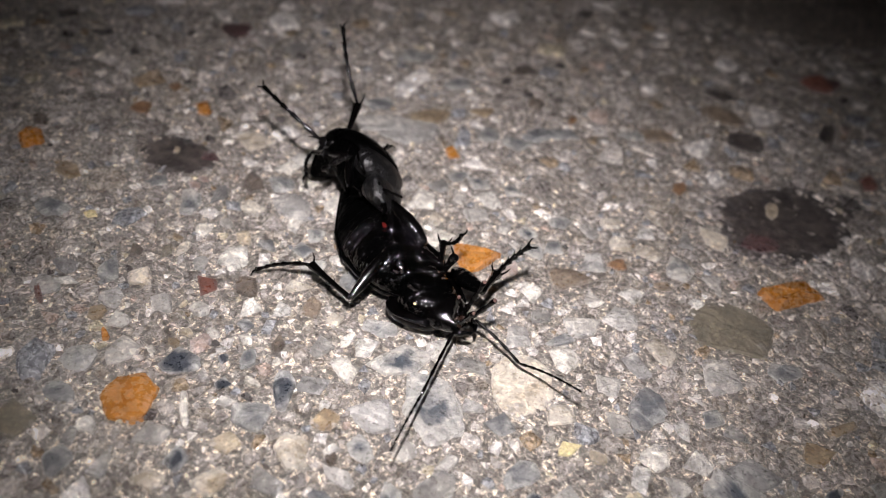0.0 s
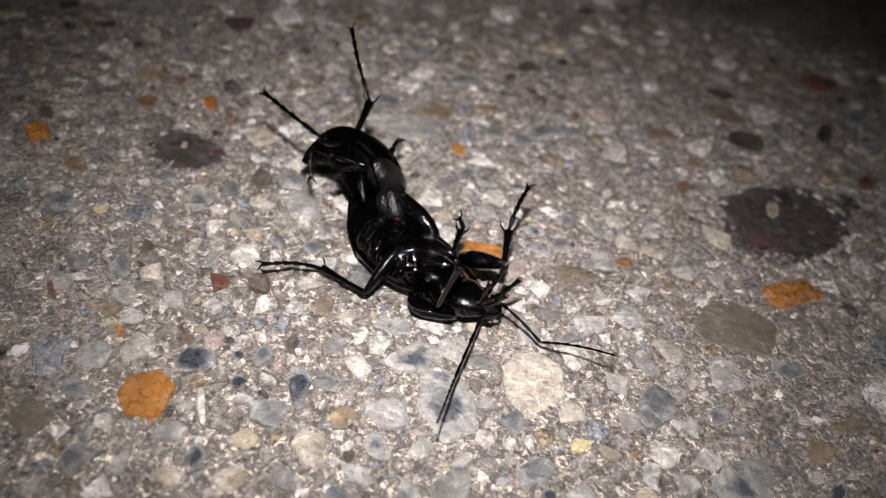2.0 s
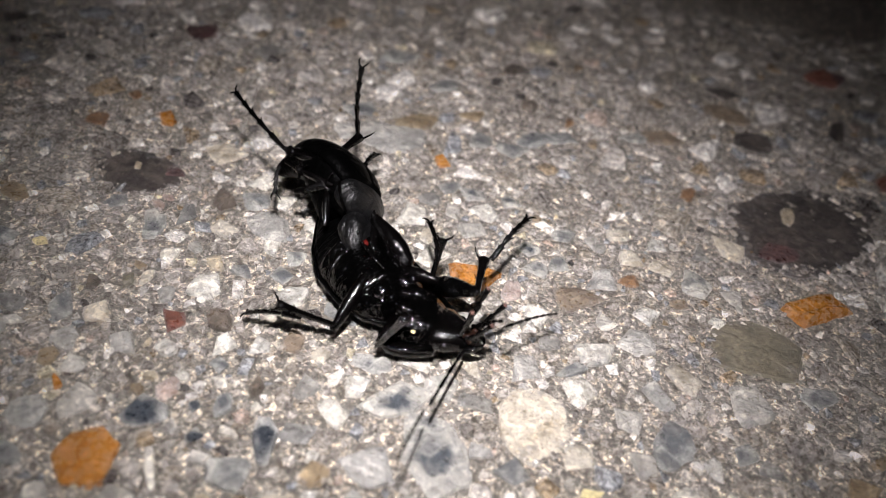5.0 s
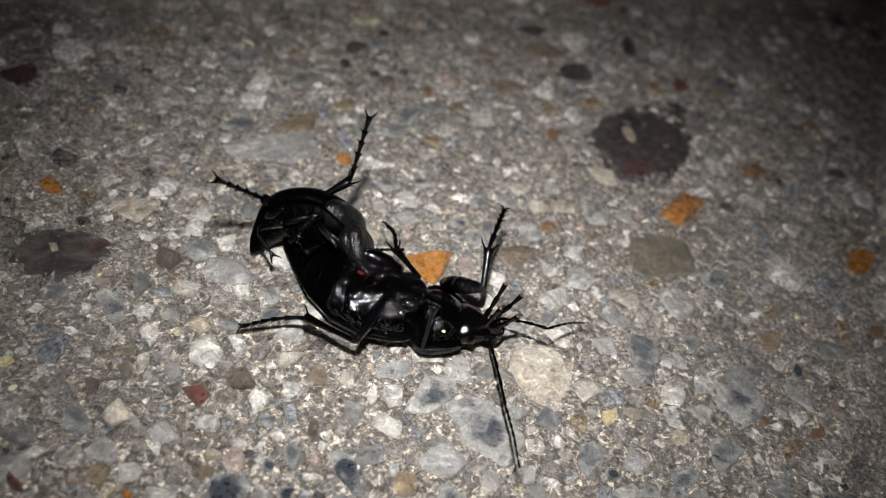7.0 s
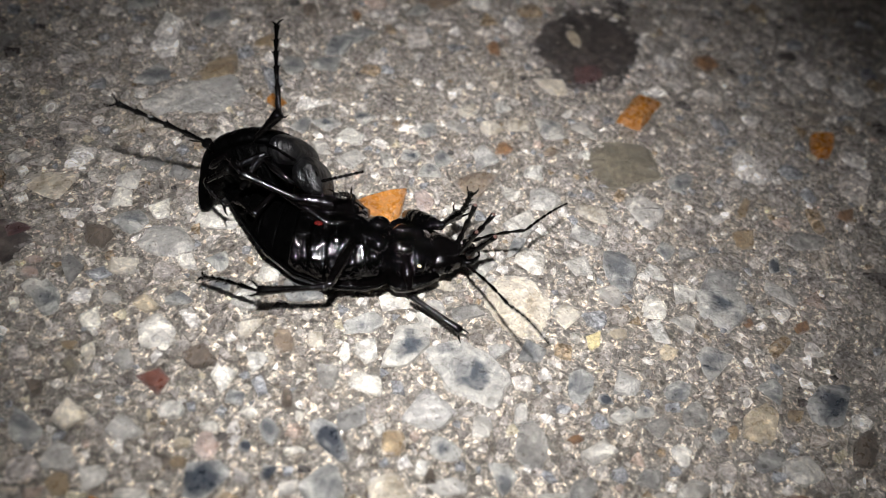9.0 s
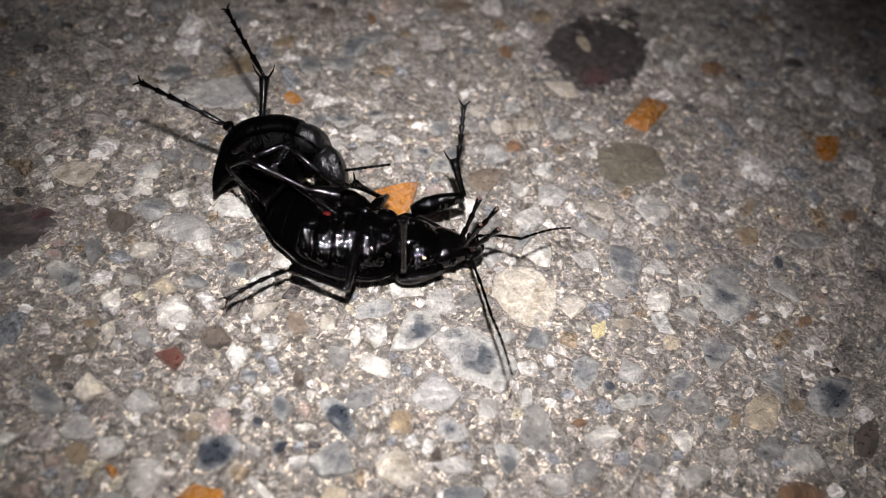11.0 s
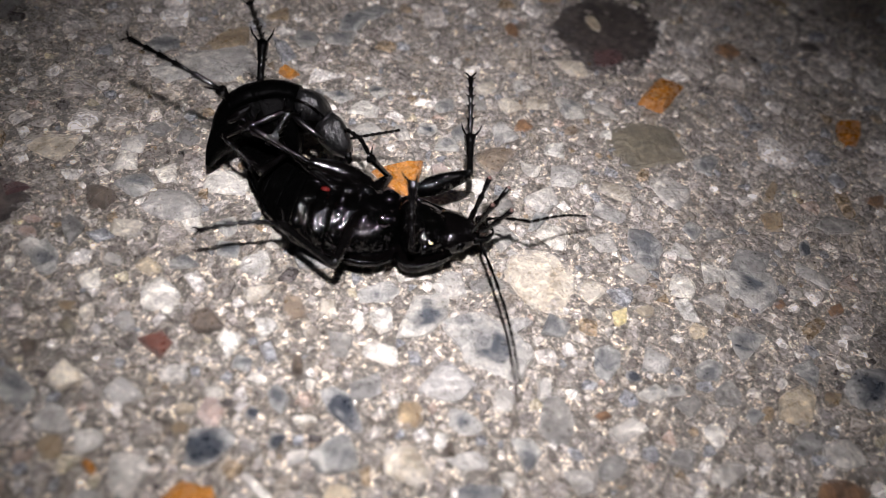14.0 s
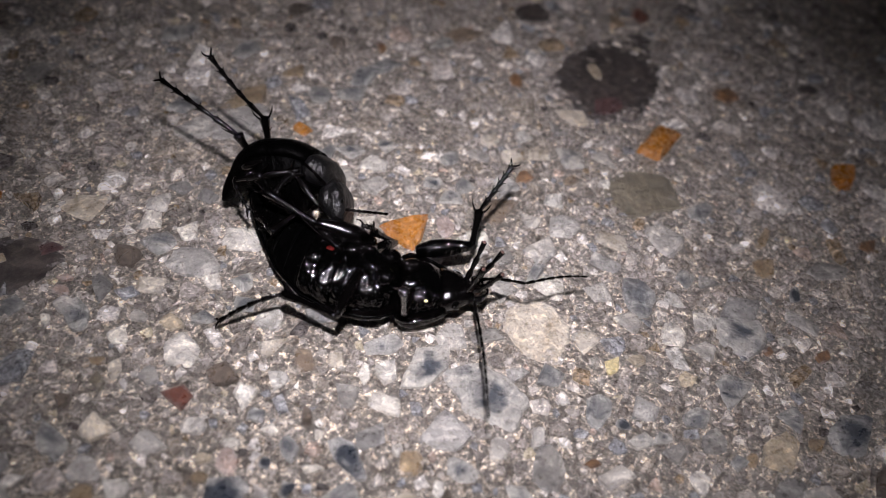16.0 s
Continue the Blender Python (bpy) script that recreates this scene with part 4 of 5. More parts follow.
MIDDLE_LEG = [
    (0, -.36, -.154, .62, -.142, -.75, .375, -.797, -.875, .382, -1.284, -1.326, .084),
    (0.5, -.36, -.154, .62, -.052, -.73, .434, -.693, -.908, .371, -.804, -1.625, .401),
    (1, -.36, -.154, .62, -.126, -.719, .325, -.164, -1.34, .569, -.827, -1.562, .366),
    (1.5, -.36, -.154, .62, -.07, -.732, .413, -.563, -1.149, .236, -.594, -1.75, .644),
    (2, -.36, -.154, .62, -.223, -.689, .225, -.86, -.873, .137, -1.042, -1.543, .354),
    (2.5, -.36, -.154, .62, -.216, -.813, .532, -.884, -.812, .534, -1.469, -1.242, .488),
    (3, -.36, -.154, .62, -.271, -.719, .254, -.935, -.74, .328, -1.377, -1.289, .505),
    (3.5, -.362, -.147, .62, -.248, -.791, .804, -.889, -.77, .988, -1.488, -.801, .576),
    (4, -.365, -.141, .62, .168, -.555, .571, -.308, -.98, .375, -.852, -1.344, .057),
    (4.2, -.365, -.141, .62, .074, -.521, .268, .167, -1.061, .652, -.394, -1.356, .297),
    (6.3, -.36, -.154, .62, -.194, -.796, .474, -.853, -.822, .371, -1.429, -1.197, .134),
    (6.5, -.36, -.154, .62, -.153, -.801, .632, -.82, -.845, .64, -1.37, -1.243, .381),
    (7, -.367, -.135, .62, -.491, -.8, .552, -1.115, -.601, .421, -1.765, -.787, .153),
    (7.5, -.367, -.135, .62, -.544, -.786, .541, -1.152, -.515, .482, -1.838, -.691, .32),
    (8, -.367, -.135, .62, -.553, -.777, .499, -1.154, -.503, .395, -1.831, -.758, .32),
    (8.5, -.367, -.135, .62, -.522, -.793, .555, -1.093, -.457, .468, -1.741, -.783, .412),
    (9, -.367, -.135, .62, -.573, -.78, .678, -1.228, -.788, .544, -1.824, -.47, .275),
    (9.2, -.367, -.135, .62, -.503, -.792, .51, -1.114, -.644, .285, -1.586, -1.195, .236),
    (11.3, -.367, -.135, .62, -.421, -.796, .473, -1.022, -.519, .38, -1.562, -1.004, .428),
    (11.5, -.367, -.135, .62, -.445, -.802, .515, -1.037, -.516, .397, -1.556, -1.012, .517),
    (12, -.367, -.135, .62, -.53, -.77, .442, -1.075, -.407, .308, -1.717, -.745, .35),
    (12.5, -.367, -.135, .62, -.555, -.766, .453, -1.099, -.382, .398, -1.797, -.542, .27),
    (13, -.367, -.135, .62, -.524, -.793, .553, -1.061, -.401, .485, -1.757, -.603, .433),
    (13.5, -.367, -.135, .62, -.503, -.79, .503, -1.062, -.425, .513, -1.73, -.711, .545),
    (14, -.367, -.135, .62, -.461, -.805, .562, -1.038, -.47, .598, -1.7, -.771, .604),
    (14.5, -.367, -.135, .62, -.278, -.799, .506, -.864, -.71, .198, -1.247, -1.328, .186),
    (15, -.367, -.135, .62, -.86, -.4, .61, -.3, -.5, .60, .12, -.62, .42),
    (15.5, -.367, -.135, .62, -.423, -.812, .594, -1.039, -.639, .4, -1.411, -1.255, .503),
    (16, -.367, -.135, .62, -.442, -.808, .669, -1.047, -.57, .519, -1.638, -.829, .184),
]
FRONT_LEG = [
    (0, .091, .455, .42, .652, .414, .629, .441, .797, .521, .683, .954, 1.081),
    (0.5, .047, .461, .42, .596, .493, .659, .295, .813, .565, .389, .993, 1.161),
    (1, .023, .462, .42, .575, .421, .652, .835, .354, 1.012, 1.288, .364, 1.45),
    (1.5, .073, .458, .42, .521, .582, .8, .275, .947, .89, .104, 1.492, 1.157),
    (2, -.031, .463, .42, .479, .661, .665, .161, .96, .777, -.125, 1.444, 1.06),
    (2.5, .042, .461, .42, .512, .611, .762, .173, .899, .829, -.132, 1.373, 1.109),
    (3, -.023, .464, .42, .494, .656, .657, .165, .941, .768, -.185, 1.401, 1.022),
    (3.5, .061, .459, .42, .647, .347, .472, .932, .297, .817, 1.383, .192, 1.244),
    (4, .061, .46, .42, -.127, 1.063, .238, -.221, 1.164, .666, -.542, 1.377, 1.165),
    (4.2, -.12, .448, .42, .245, .853, .67, -.11, 1.118, .749, -.327, 1.63, 1.046),
    (6.3, -.04, .462, .42, .494, .514, .689, .282, .901, .776, .128, 1.477, .982),
    (6.5, -.145, .44, .42, .358, .766, .448, .145, 1.078, .69, .166, 1.253, 1.295),
    (7, .116, .449, .42, .581, .258, .748, .512, .64, .977, .547, 1.264, 1.056),
    (7.5, .125, .447, .42, .586, .226, .734, .53, .643, .894, .588, 1.181, 1.216),
    (8, .103, .452, .42, .555, .265, .768, .511, .681, .933, .563, 1.267, 1.16),
    (8.5, .096, .454, .42, .618, .3, .674, .584, .723, .822, .639, 1.258, 1.151),
    (9, .141, .442, .42, .486, .06, .729, .693, .412, .54, .744, .186, 1.126),
    (9.2, .176, .429, .42, .686, .123, .494, .665, -.067, .902, .698, -.313, 1.481),
    (11.3, .121, .448, .42, .674, .565, .621, .579, 1.002, .671, .546, 1.418, 1.144),
    (11.5, .13, .445, .42, .691, .539, .611, .632, .985, .623, .572, 1.387, 1.104),
    (12, .133, .444, .42, .691, .535, .619, .628, .979, .66, .53, 1.202, 1.241),
    (12.5, .08, .457, .42, .636, .575, .612, .544, 1.008, .697, .45, 1.497, 1.083),
    (13, .088, .455, .42, .631, .595, .635, .583, 1.035, .717, .527, 1.551, 1.074),
    (13.5, .067, .459, .42, .594, .635, .647, .502, 1.053, .785, .391, 1.502, 1.214),
    (14, .065, .459, .42, .587, .639, .654, .517, 1.059, .8, .402, 1.563, 1.159),
    (14.5, .074, .458, .42, .412, .933, .28, .166, 1.105, .614, -.207, 1.049, 1.119),
    (15, .069, .458, .42, .656, .368, .334, .798, .321, .759, 1.21, .301, 1.234),
    (15.5, .144, .441, .42, .649, .758, .353, .637, .828, .798, .903, 1.182, 1.246),
    (16, .088, .455, .42, .662, .579, .54, .664, 1.019, .636, .92, 1.382, 1.083),
]
FAR_LEG = [
    (0, -.34, .182, .55, .1, .245, .616, -.246, .538, .547, .066, .513, .936),
    (0.5, -.34, .182, .55, .099, .236, .63, -.286, .428, .793, .007, .317, 1.183),
    (1, -.34, .182, .55, .03, .427, .479, .183, .463, .911, -.235, .641, .703),
    (1.5, -.34, .182, .55, .077, .329, .635, -.202, .691, .58, -.141, .403, .985),
    (2, -.34, .182, .55, .088, .218, .687, -.21, .566, .64, -.058, .351, 1.064),
    (2.5, -.34, .182, .55, .085, .205, .697, -.201, .543, .571, -.031, .35, 1),
    (3, -.34, .182, .55, .104, .137, .604, -.272, .388, .515, -.135, .441, .993),
    (3.5, -.337, .188, .55, .039, .12, .787, -.254, .208, 1.13, -.513, .356, 1.531),
    (4, -.333, .194, .55, .127, .444, .783, -.221, .69, .609, -.051, .539, 1.054),
    (4.2, -.333, .194, .55, -.044, .533, .491, .122, .533, .919, -.237, .785, .68),
    (6.3, -.34, .182, .55, .014, .084, .808, -.34, .345, .676, -.254, .181, 1.141),
    (6.5, -.34, .182, .55, .01, .168, .833, -.38, .406, .775, -.712, .742, .612),
    (7, -.33, .2, .55, -.108, .003, .889, -.454, .306, .885, -.674, .736, .755),
    (7.5, -.33, .2, .55, -.089, -.011, .866, -.368, .352, .826, -.703, .719, .879),
    (8, -.33, .2, .55, -.164, .557, .331, -.467, .555, .678, -.792, .926, .756),
    (8.5, -.33, .2, .55, -.046, .521, .414, -.353, .571, .753, -.694, .929, .826),
    (9, -.33, .2, .55, -.262, .565, .295, -.449, .39, .678, -.603, .072, 1.031),
    (9.2, -.33, .2, .55, -.141, -.02, .894, -.327, .31, .633, -.602, .039, .951),
    (11.3, -.33, .2, .55, -.203, .586, .358, -.457, .412, .699, -.61, .075, 1.035),
    (11.5, -.33, .2, .55, -.118, .529, .328, -.354, .365, .687, -.532, .091, 1.065),
    (12, -.33, .2, .55, -.18, .577, .354, -.386, .4, .726, -.535, .096, 1.093),
    (12.5, -.33, .2, .55, -.215, .578, .334, -.451, .485, .718, -.555, .206, 1.12),
    (13, -.33, .2, .55, -.197, .587, .363, -.43, .509, .752, -.642, .946, .631),
    (13.5, -.33, .2, .55, -.195, .595, .383, -.36, .408, .769, -.676, .794, .73),
    (14, -.33, .2, .55, -.201, .609, .414, -.399, .427, .787, -.722, .807, .753),
    (14.5, -.33, .2, .55, -.333, .619, .386, -.476, .379, .752, -.496, .038, 1.117),
    (15, -.33, .2, .55, -.129, .585, .433, -.33, .344, .769, -.456, .102, 1.188),
    (15.5, -.33, .2, .55, -.148, .557, .344, -.373, .391, .71, -.54, .074, 1.059),
    (16, -.33, .2, .55, -.155, .564, .351, -.371, .34, .69, -.426, .024, 1.073),
]
FOLDED_LEG = [
    (0, .158, -.142, .5, .094, .206, .364, .323, .227, .94),
    (0.5, .171, -.127, .5, .081, .216, .361, .289, .277, .942),
    (1, .177, -.117, .5, .468, -.218, .277, .723, -.363, .824),
    (1.5, .163, -.137, .5, .493, -.238, .658, .324, .351, .75),
    (2, .189, -.096, .5, .529, -.265, .529, .606, -.132, 1.13),
    (2.5, .172, -.125, .5, .488, -.329, .549, .578, -.238, 1.156),
    (3, .188, -.1, .5, .53, -.244, .582, .64, -.251, 1.192),
    (3.5, .166, -.132, .5, .47, -.339, .4, .663, -.423, .983),
    (4, .166, -.132, .5, .402, -.317, .3, .71, -.27, .836),
    (4.2, .204, -.058, .5, .316, -.367, .308, .614, -.165, .814),
    (6.3, .191, -.093, .5, .303, -.454, .475, .314, -.499, 1.094),
    (6.5, .207, -.047, .5, .336, -.404, .499, .315, -.422, 1.118),
    (7, .15, -.151, .5, .151, -.453, .269, .162, -.283, .865),
    (7.5, .146, -.154, .5, .146, -.52, .397, .146, -.465, 1.015),
    (8, .154, -.147, .5, .215, -.509, .402, .185, -.385, 1.009),
    (8.5, .156, -.145, .5, .243, -.486, .358, .159, -.447, .971),
    (9, .141, -.159, .5, .237, -.53, .3, .74, -.77, .12),
    (9.2, .128, -.17, .5, .016, -.533, .496, .007, -.446, 1.11),
    (11.3, .148, -.153, .5, .138, -.528, .563, .063, -.36, 1.155),
    (11.5, .145, -.156, .5, .15, -.527, .582, .074, -.387, 1.181),
    (12, .144, -.157, .5, .147, -.533, .549, .095, -.348, 1.138),
    (12.5, .161, -.139, .5, .104, -.51, .56, .065, .005, .904),
    (13, .159, -.142, .5, .196, -.49, .648, .13, .091, .854),
    (13.5, .165, -.134, .5, .186, -.477, .664, .089, .028, 1.011),
    (14, .166, -.133, .5, .18, -.488, .635, .068, -.08, 1.088),
    (14.5, .163, -.137, .5, .115, -.511, .54, -.111, -.423, 1.111),
    (15, .164, -.135, .5, .189, -.513, .473, .245, -.654, 1.075),
    (15.5, .14, -.16, .5, .088, -.531, .432, .056, -.709, 1.025),
    (16, .159, -.141, .5, .159, -.517, .557, .155, -.72, 1.143),
]
ANTENNA_A = [
    (0, .797, .236, .41, 1.404, .405, .211, 2.195, .455, .599),
    (0.5, .772, .31, .41, 1.427, .23, .418, 2.208, .272, .826),
    (1, .754, .351, .41, 1.231, .615, .783, 1.38, 1.485, .777),
    (1.5, .788, .265, .41, 1.41, .475, .488, 1.821, 1.225, .274),
    (2, .709, .436, .41, 1.318, .607, .224, 2.054, .896, .617),
    (2.5, .769, .317, .41, 1.425, .261, .468, 2.211, .223, .866),
    (3, .718, .421, .41, 1.332, .539, .199, 2.089, .54, .65),
    (3.5, .78, .287, .41, 1.398, .466, .26, 2.245, .718, .262),
    (4, .781, .285, .41, 1.208, .611, .943, 1.124, 1.467, .747),
    (4.2, .612, .564, .41, .975, .574, .961, .654, 1.348, .686),
    (6.3, .701, .448, .41, 1.283, .296, .68, 1.631, 1.019, .313),
    (6.5, .579, .597, .41, 1.218, .61, .576, 1.479, 1.349, .171),
    (7, .81, .19, .41, 1.364, .003, .715, 1.814, .634, .293),
    (7.5, .814, .173, .41, 1.303, -.121, .742, 1.831, .497, .396),
    (8, .804, .213, .41, 1.284, -.079, .756, 1.782, .52, .34),
    (8.5, .801, .225, .41, 1.316, -.071, .698, 1.848, .515, .309),
    (9, .819, .144, .41, 1.345, .037, .795, 1.912, .681, .586),
    (9.2, .828, .078, .41, 1.401, -.007, .726, 2.011, .567, .447),
    (11.3, .812, .18, .41, 1.251, -.119, .802, 1.885, .416, .502),
    (11.5, .815, .165, .41, 1.246, -.113, .826, 1.869, .433, .522),
    (12, .816, .159, .41, 1.23, -.161, .812, 1.861, .359, .481),
    (12.5, .792, .254, .41, 1.251, -.036, .787, 1.844, .527, .455),
    (13, .797, .239, .41, 1.275, -.027, .779, 1.892, .523, .469),
    (13.5, .785, .276, .41, 1.153, -.071, .835, 1.829, .434, .579),
    (14, .783, .28, .41, 1.22, -.016, .807, 1.831, .542, .501),
    (14.5, .789, .264, .41, 1.365, .234, .731, 1.946, .879, .574),
    (15, .786, .272, .41, 1.364, .19, .719, 1.885, .867, .497),
    (15.5, .82, .138, .41, 1.218, -.163, .842, 1.864, .368, .561),
    (16, .796, .24, .41, 1.263, -.017, .799, 1.93, .498, .536),
]
ANTENNA_B = [
    (0, .812, -.056, .38, 1.344, -.836, .44, 1.807, -1.497, .619),
    (0.5, .814, .021, .38, 1.371, -.727, .544, 1.926, -1.317, .698),
    (1, .812, .066, .38, 1.055, -.71, .866, .786, -.467, .125),
    (1.5, .814, -.025, .38, 1.337, -.782, .603, 1.754, -1.389, .973),
    (2, .798, .159, .38, 1.341, -.616, .416, 1.819, -1.224, .705),
    (2.5, .814, .03, .38, 1.318, -.761, .506, 1.79, -1.406, .714),
    (3, .802, .143, .38, 1.378, -.601, .274, 1.873, -1.23, .474),
    (3.5, .814, -.002, .38, 1.29, -.762, .685, 1.68, -1.314, 1.158),
    (4, .814, -.003, .38, 1.439, -.299, 1.058, 1.327, .022, .306),
    (4.2, .752, .309, .38, 1.294, -.385, .728, 1.845, -.879, 1.094),
    (6.3, .795, .174, .38, 1.293, -.622, .502, 1.736, -1.261, .777),
    (6.5, .733, .352, .38, 1.269, -.429, .424, 1.772, -1.079, .481),
    (7, .808, -.1, .38, 1.141, -.976, .518, 1.377, -1.734, .743),
    (7.5, .805, -.117, .38, 1.088, -1.011, .512, 1.277, -1.793, .697),
    (8, .81, -.077, .38, 1.059, -.977, .537, 1.292, -1.767, .59),
    (8.5, .811, -.066, .38, 1.126, -.952, .488, 1.322, -1.749, .577),
    (9, .801, -.146, .38, 1.109, -.93, .812, 1.334, -1.611, 1.22),
    (9.2, .787, -.209, .38, 1.033, -.972, .885, 1.499, -.891, .208),
    (11.3, .806, -.111, .38, .996, -1.017, .579, 1.091, -1.79, .85),
    (11.5, .804, -.126, .38, 1.047, -1.006, .63, 1.17, -1.798, .825),
    (12, .803, -.131, .38, .993, -1.019, .649, 1.073, -1.813, .858),
    (12.5, .813, -.036, .38, 1.018, -.93, .618, 1.127, -1.701, .89),
    (13, .812, -.051, .38, 1.053, -.923, .659, 1.2, -1.703, .886),
    (13.5, .814, -.014, .38, 1.114, -.891, .574, 1.246, -1.696, .693),
    (14, .814, -.009, .38, 1.109, -.896, .532, 1.268, -1.698, .642),
    (14.5, .814, -.025, .38, 1.049, -.821, .837, 1.197, -1.486, 1.302),
    (15, .814, -.017, .38, 1.02, -.758, .932, 1.315, -.417, .241),
    (15.5, .8, -.152, .38, .949, -1.013, .744, 1.023, -1.767, 1.07),
    (16, .812, -.05, .38, .969, -.9, .768, 1.105, -1.694, .944),
]
HIND_LEG_A = [
    (0, -.22, .12, .25, -.057, .028, .565, -.668, .17, 1.316),
    (0.5, -.22, .12, .25, -.122, .044, .594, -.894, .186, 1.179),
    (1, -.22, .12, .25, -.043, -.031, .533, -.803, .178, 1.114),
    (1.5, -.22, .12, .25, -.181, -.047, .573, -1.127, -.13, .807),
    (2, -.22, .12, .25, -.192, .042, .606, -1.156, .097, .765),
    (2.5, -.22, .12, .25, -.156, .011, .593, -1.099, .042, .852),
    (3, -.22, .12, .25, -.185, -.005, .592, -1.093, .11, .936),
    (3.5, -.22, .12, .25, -.188, .013, .599, -1.036, .006, 1.087),
    (4, -.22, .12, .25, -.175, -.014, .588, -1.067, .038, .986),
    (4.2, -.22, .12, .25, -.175, -.014, .588, -1.067, .038, .986),
    (6.3, -.22, .12, .25, -.234, .112, .616, -1.176, .34, .478),
    (6.5, -.22, .12, .25, -.163, .137, .611, -1.083, .468, .634),
    (7, -.22, .12, .25, -.201, .179, .611, -.203, .151, 1.589),
    (7.5, -.22, .12, .25, -.406, .207, .553, -.711, .281, 1.48),
    (8, -.22, .12, .25, -.308, .24, .585, -.543, .279, 1.534),
    (8.5, -.22, .12, .25, -.246, .138, .615, -.307, .132, 1.591),
    (9, -.22, .12, .25, -.178, .224, .598, -.586, .506, 1.442),
    (9.2, -.22, .12, .25, -.204, .24, .595, -1.051, .717, .705),
    (11.3, -.22, .12, .25, -.258, .274, .58, -1.078, .79, .717),
    (11.5, -.22, .12, .25, -.268, .241, .592, -1.115, .71, .736),
    (12, -.22, .12, .25, -.314, .22, .589, -1.173, .661, .752),
    (12.5, -.22, .12, .25, -.292, .249, .585, -1.164, .677, .698),
    (13, -.22, .12, .25, -.252, .259, .587, -1.087, .761, .676),
    (13.5, -.22, .12, .25, -.233, .306, .565, -1.02, .887, .601),
    (14, -.22, .12, .25, -.28, .297, .565, -1.063, .881, .616),
    (14.5, -.22, .12, .25, -.056, .288, .531, -.783, .867, .837),
    (15, -.22, .12, .25, -.13, .339, .529, -.944, .881, .568),
    (15.5, -.22, .12, .25, -.141, .282, .569, -.964, .81, .574),
    (16, -.22, .12, .25, -.335, .349, .512, -1.156, .798, .798),
]
HIND_LEG_B = [
    (0, 0, .1, .3, -.364, .723, .251, -.704, 1.413, .877),
    (0.5, 0, .1, .3, -.364, .723, .249, -.872, 1.446, .699),
    (1, 0, .1, .3, -.267, .76, .168, -.907, 1.415, .546),
    (1.5, 0, .1, .3, -.432, .591, -.011, -1.141, 1.21, .299),
    (2, 0, .1, .3, -.257, .753, .125, -1, 1.391, .283),
    (2.5, 0, .1, .3, -.262, .765, .185, -1.07, 1.34, .184),
    (3, 0, .1, .3, -.257, .716, .019, -.876, 1.429, .322),
    (3.5, 0, .1, .3, -.007, .687, -.123, .293, 1.204, .668),
    (4, 0, .1, .3, -.349, .536, -.16, -.379, 1.21, .566),
    (4.2, 0, .1, .3, -.349, .536, -.16, -.379, 1.21, .566),
    (6.3, 0, .1, .3, .282, .648, -.08, .48, 1.16, .746),
    (6.5, 0, .1, .3, .381, .611, -.043, .608, 1.157, .753),
    (7, 0, .1, .3, .575, .511, .144, 1.038, 1.034, .848),
    (7.5, 0, .1, .3, .476, .517, -.051, .672, 1.152, .686),
    (8, 0, .1, .3, .467, .544, -.031, .721, 1.197, .67),
    (8.5, 0, .1, .3, .687, .31, .391, .749, 1.253, .09),
    (9, 0, .1, .3, .618, .399, .529, .611, 1.38, .386),
    (9.2, 0, .1, .3, .077, .807, .432, -.462, 1.638, .492),
    (11.3, 0, .1, .3, .099, .804, .165, -.295, 1.669, -.119),
    (11.5, 0, .1, .3, .059, .798, .12, -.429, 1.661, .153),
    (12, 0, .1, .3, -.01, .79, .083, -.468, 1.669, .104),
    (12.5, 0, .1, .3, .013, .811, .163, -.497, 1.661, .158),
    (13, 0, .1, .3, .1, .806, .176, -.286, 1.668, -.126),
    (13.5, 0, .1, .3, .136, .804, .202, .258, .995, 1.167),
    (14, 0, .1, .3, .123, .804, .187, .193, .892, 1.172),
    (14.5, 0, .1, .3, .548, .328, .714, .363, 1.234, .357),
    (15, 0, .1, .3, .227, .509, -.253, .076, 1.446, .032),
    (15.5, 0, .1, .3, .116, .491, -.298, -.148, 1.405, -.015),
    (16, 0, .1, .3, -.325, .646, -.047, -.66, 1.105, .766),
]


HIND_BODY = [(0, 13), (4.2, 14), (6.3, 8), (6.7, 4), (7.2, -3), (9.2, -7), (11.3, -8), (14, -8), (16, -6)]
NECK_ROWS = [(0, 38), (3, 38), (3.5, 45), (4.2, 38), (6.3, 8), (7, 0), (16, 0)]


def key_limb(owner, names, makers, rows):
    """Make the pieces of a limb and key each from joint to joint."""
    for k, (name, maker) in enumerate(zip(names, makers)):
        ends = [(r[0], Vector(r[1 + 3 * k:4 + 3 * k]), Vector(r[4 + 3 * k:7 + 3 * k])) for r in rows]
        lengths = sorted((b - a).length for _, a, b in ends)
        bm, mat = maker(lengths[len(lengths) // 2])
        ob = part(name, bm, mat, owner)
        mean = sum(((b - a).normalized() for _, a, b in ends), Vector()).normalized()
        base = mean.to_track_quat("X", "Z")
        walk(ob, [(t, Matrix.Translation(a * CM) @ (mean.rotation_difference(b - a) @ base).to_matrix().to_4x4()) for t, a, b in ends])


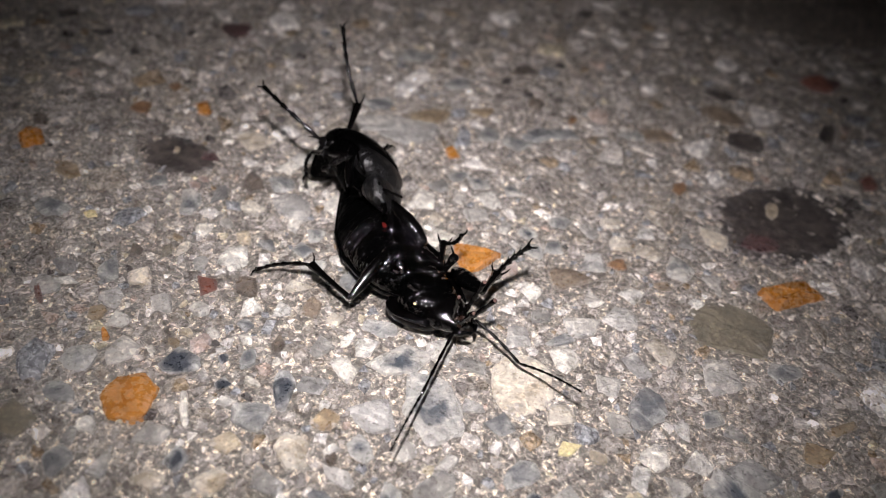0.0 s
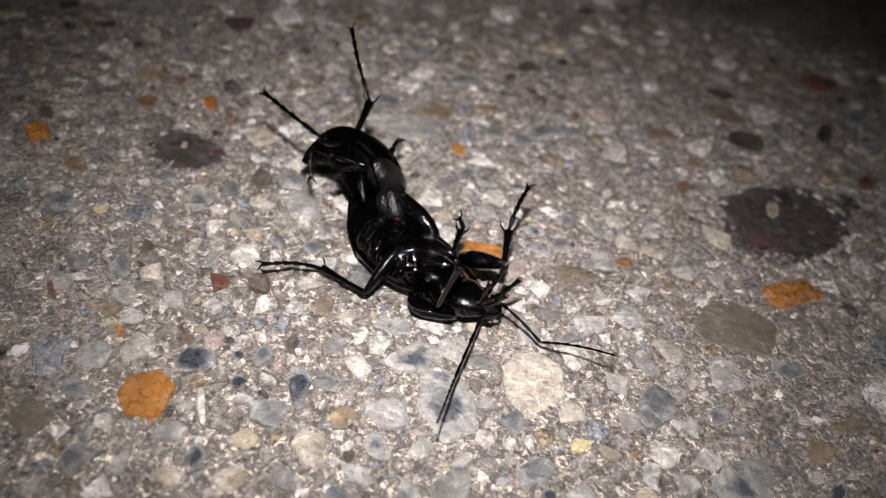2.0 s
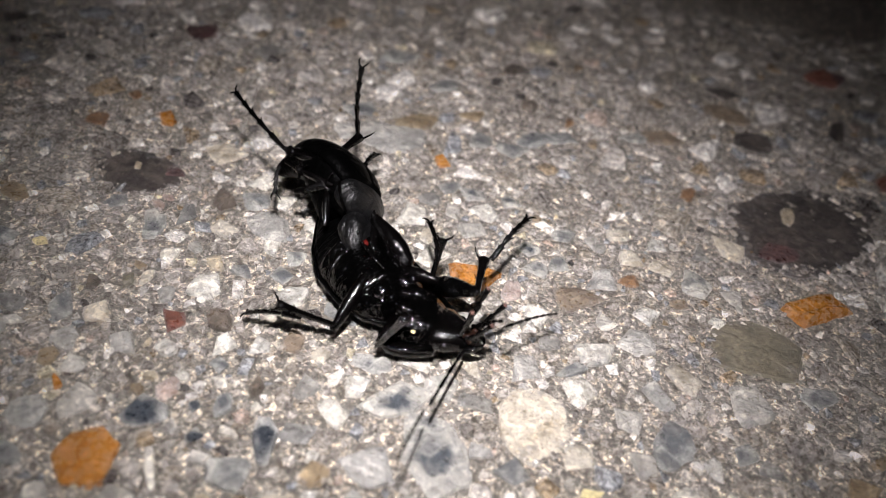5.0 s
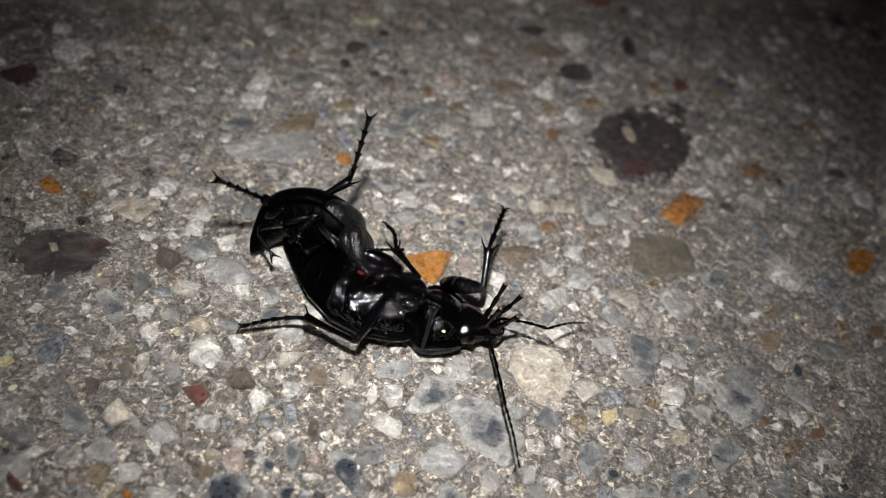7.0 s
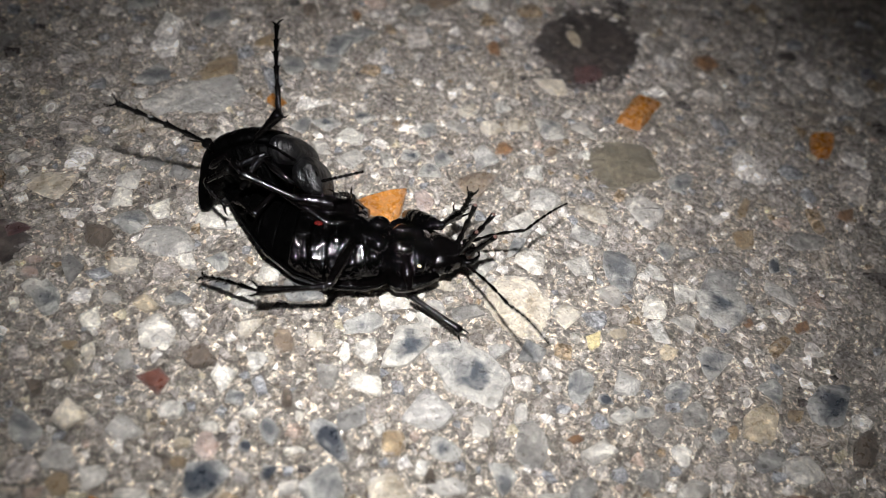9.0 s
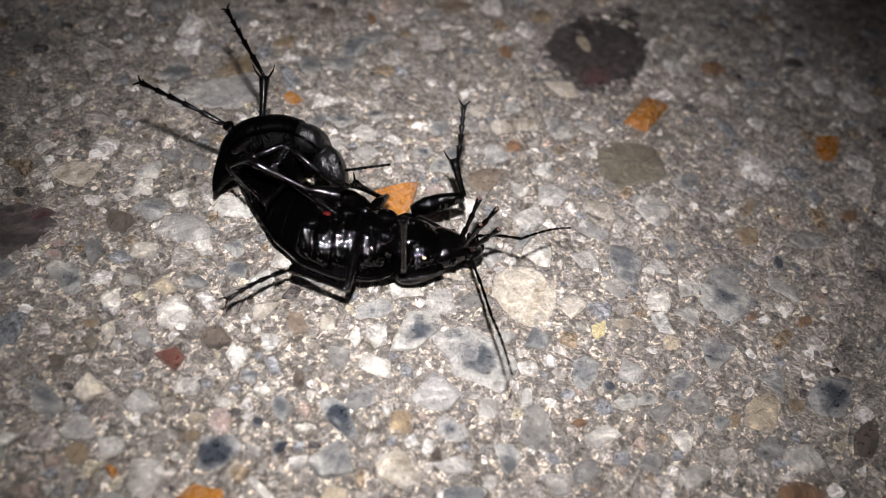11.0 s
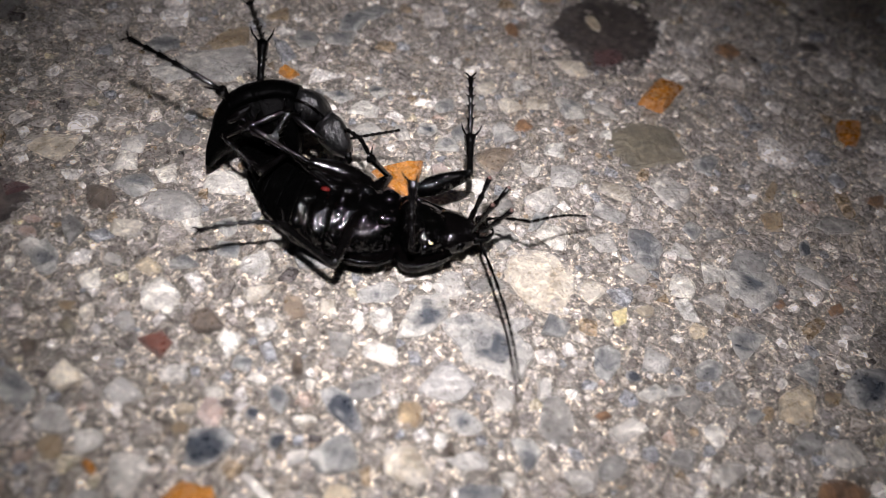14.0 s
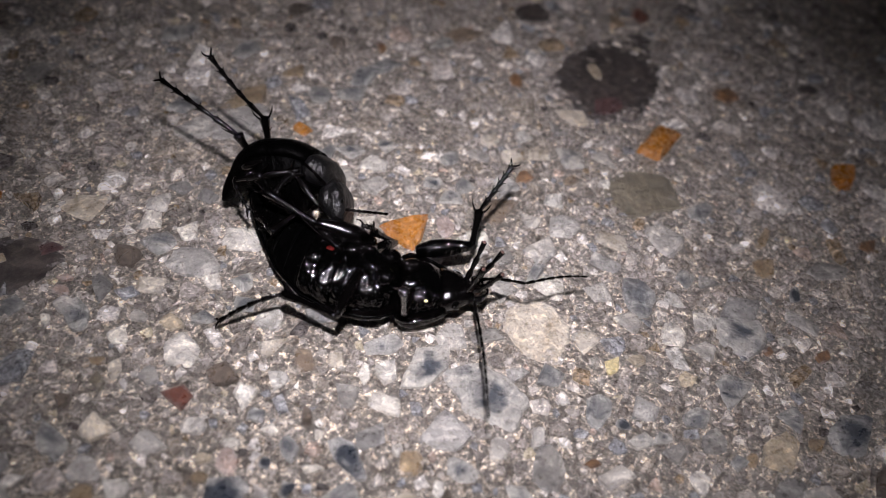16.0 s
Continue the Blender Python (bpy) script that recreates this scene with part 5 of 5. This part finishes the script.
def motions():
    rng = random.Random(11)
    walk(supine, [(t, at(x, y, 0, 0, 0, turn)) for t, x, y, turn, bend in SUPINE_ROWS])
    for ob in (prothorax, skull_part):
        walk(ob, [(t, at(0, 0, 0, 0, 0, bend)) for t, x, y, turn, bend in SUPINE_ROWS])
    for ob in hindbody:
        walk(ob, [(t, at(-0.6, 0, 0, 0, 0, sway) @ at(0.6, 0, 0)) for t, sway in HIND_BODY])
    walk(curled, [(t, at(x, y, z, 0, 0, turn) @ TURNED @ pose(0, 0, 0, 0, 0, roll)) for t, x, y, z, turn, roll in CURLED_ROWS])
    neck = [(t, at(0.63, -0.02, 0, 0, 0, bend) @ at(-0.63, 0.02, 0)) for t, bend in NECK_ROWS]
    horn_base = curled_horn.matrix_basis.copy()
    walk(curled_head, neck)
    walk(curled_horn, [(t, Matrix.Translation(m @ horn_base.translation) @ horn_base.to_3x3().to_4x4()) for t, m in neck])
    leg = ("femur", "tibia", "tarsus")
    key_limb(supine, leg, (lambda n: (femur(n, 0.085), LIMB), lambda n: (tibia(n, 0.036, rng), LIMB), lambda n: (tarsus(n, 0.026, rng), LIMB)), MIDDLE_LEG)
    key_limb(supine, leg, (lambda n: (femur(n, 0.11), GLOSSY), lambda n: (tibia(n, 0.042, rng), LIMB), lambda n: (tarsus(n, 0.032, rng), LIMB)), FRONT_LEG)
    key_limb(supine, leg, (lambda n: (femur(n, 0.08), LIMB), lambda n: (tibia(n, 0.034, rng, 0.09), LIMB), lambda n: (tarsus(n, 0.026, rng), LIMB)), FAR_LEG)
    key_limb(supine, leg[:2], (lambda n: (femur(n, 0.085), SATIN), lambda n: (tibia(n, 0.034, rng, 0.08), LIMB)), FOLDED_LEG)
    horn = ("antenna", "antenna_tip")
    for rows in (ANTENNA_A, ANTENNA_B):
        key_limb(supine, horn, (lambda n: (feeler(n, 0.02, 4, rng, 0.9, 0.03), LIMB), lambda n: (feeler(n, 0.018, 7, rng, 0.6, 0.04), LIMB)), rows)
    for rows in (HIND_LEG_A, HIND_LEG_B):
        key_limb(curled, ("tibia", "tarsus"), (lambda n: (tibia(n, 0.04, rng, 0.13), LIMB), lambda n: (tarsus(n, 0.03, rng), LIMB)), rows)
    walk(torch, [(t, m @ at(0.1, 2.2, 0.6, -13.7, 0.6, 0)) for t, m in EYES])


motions()
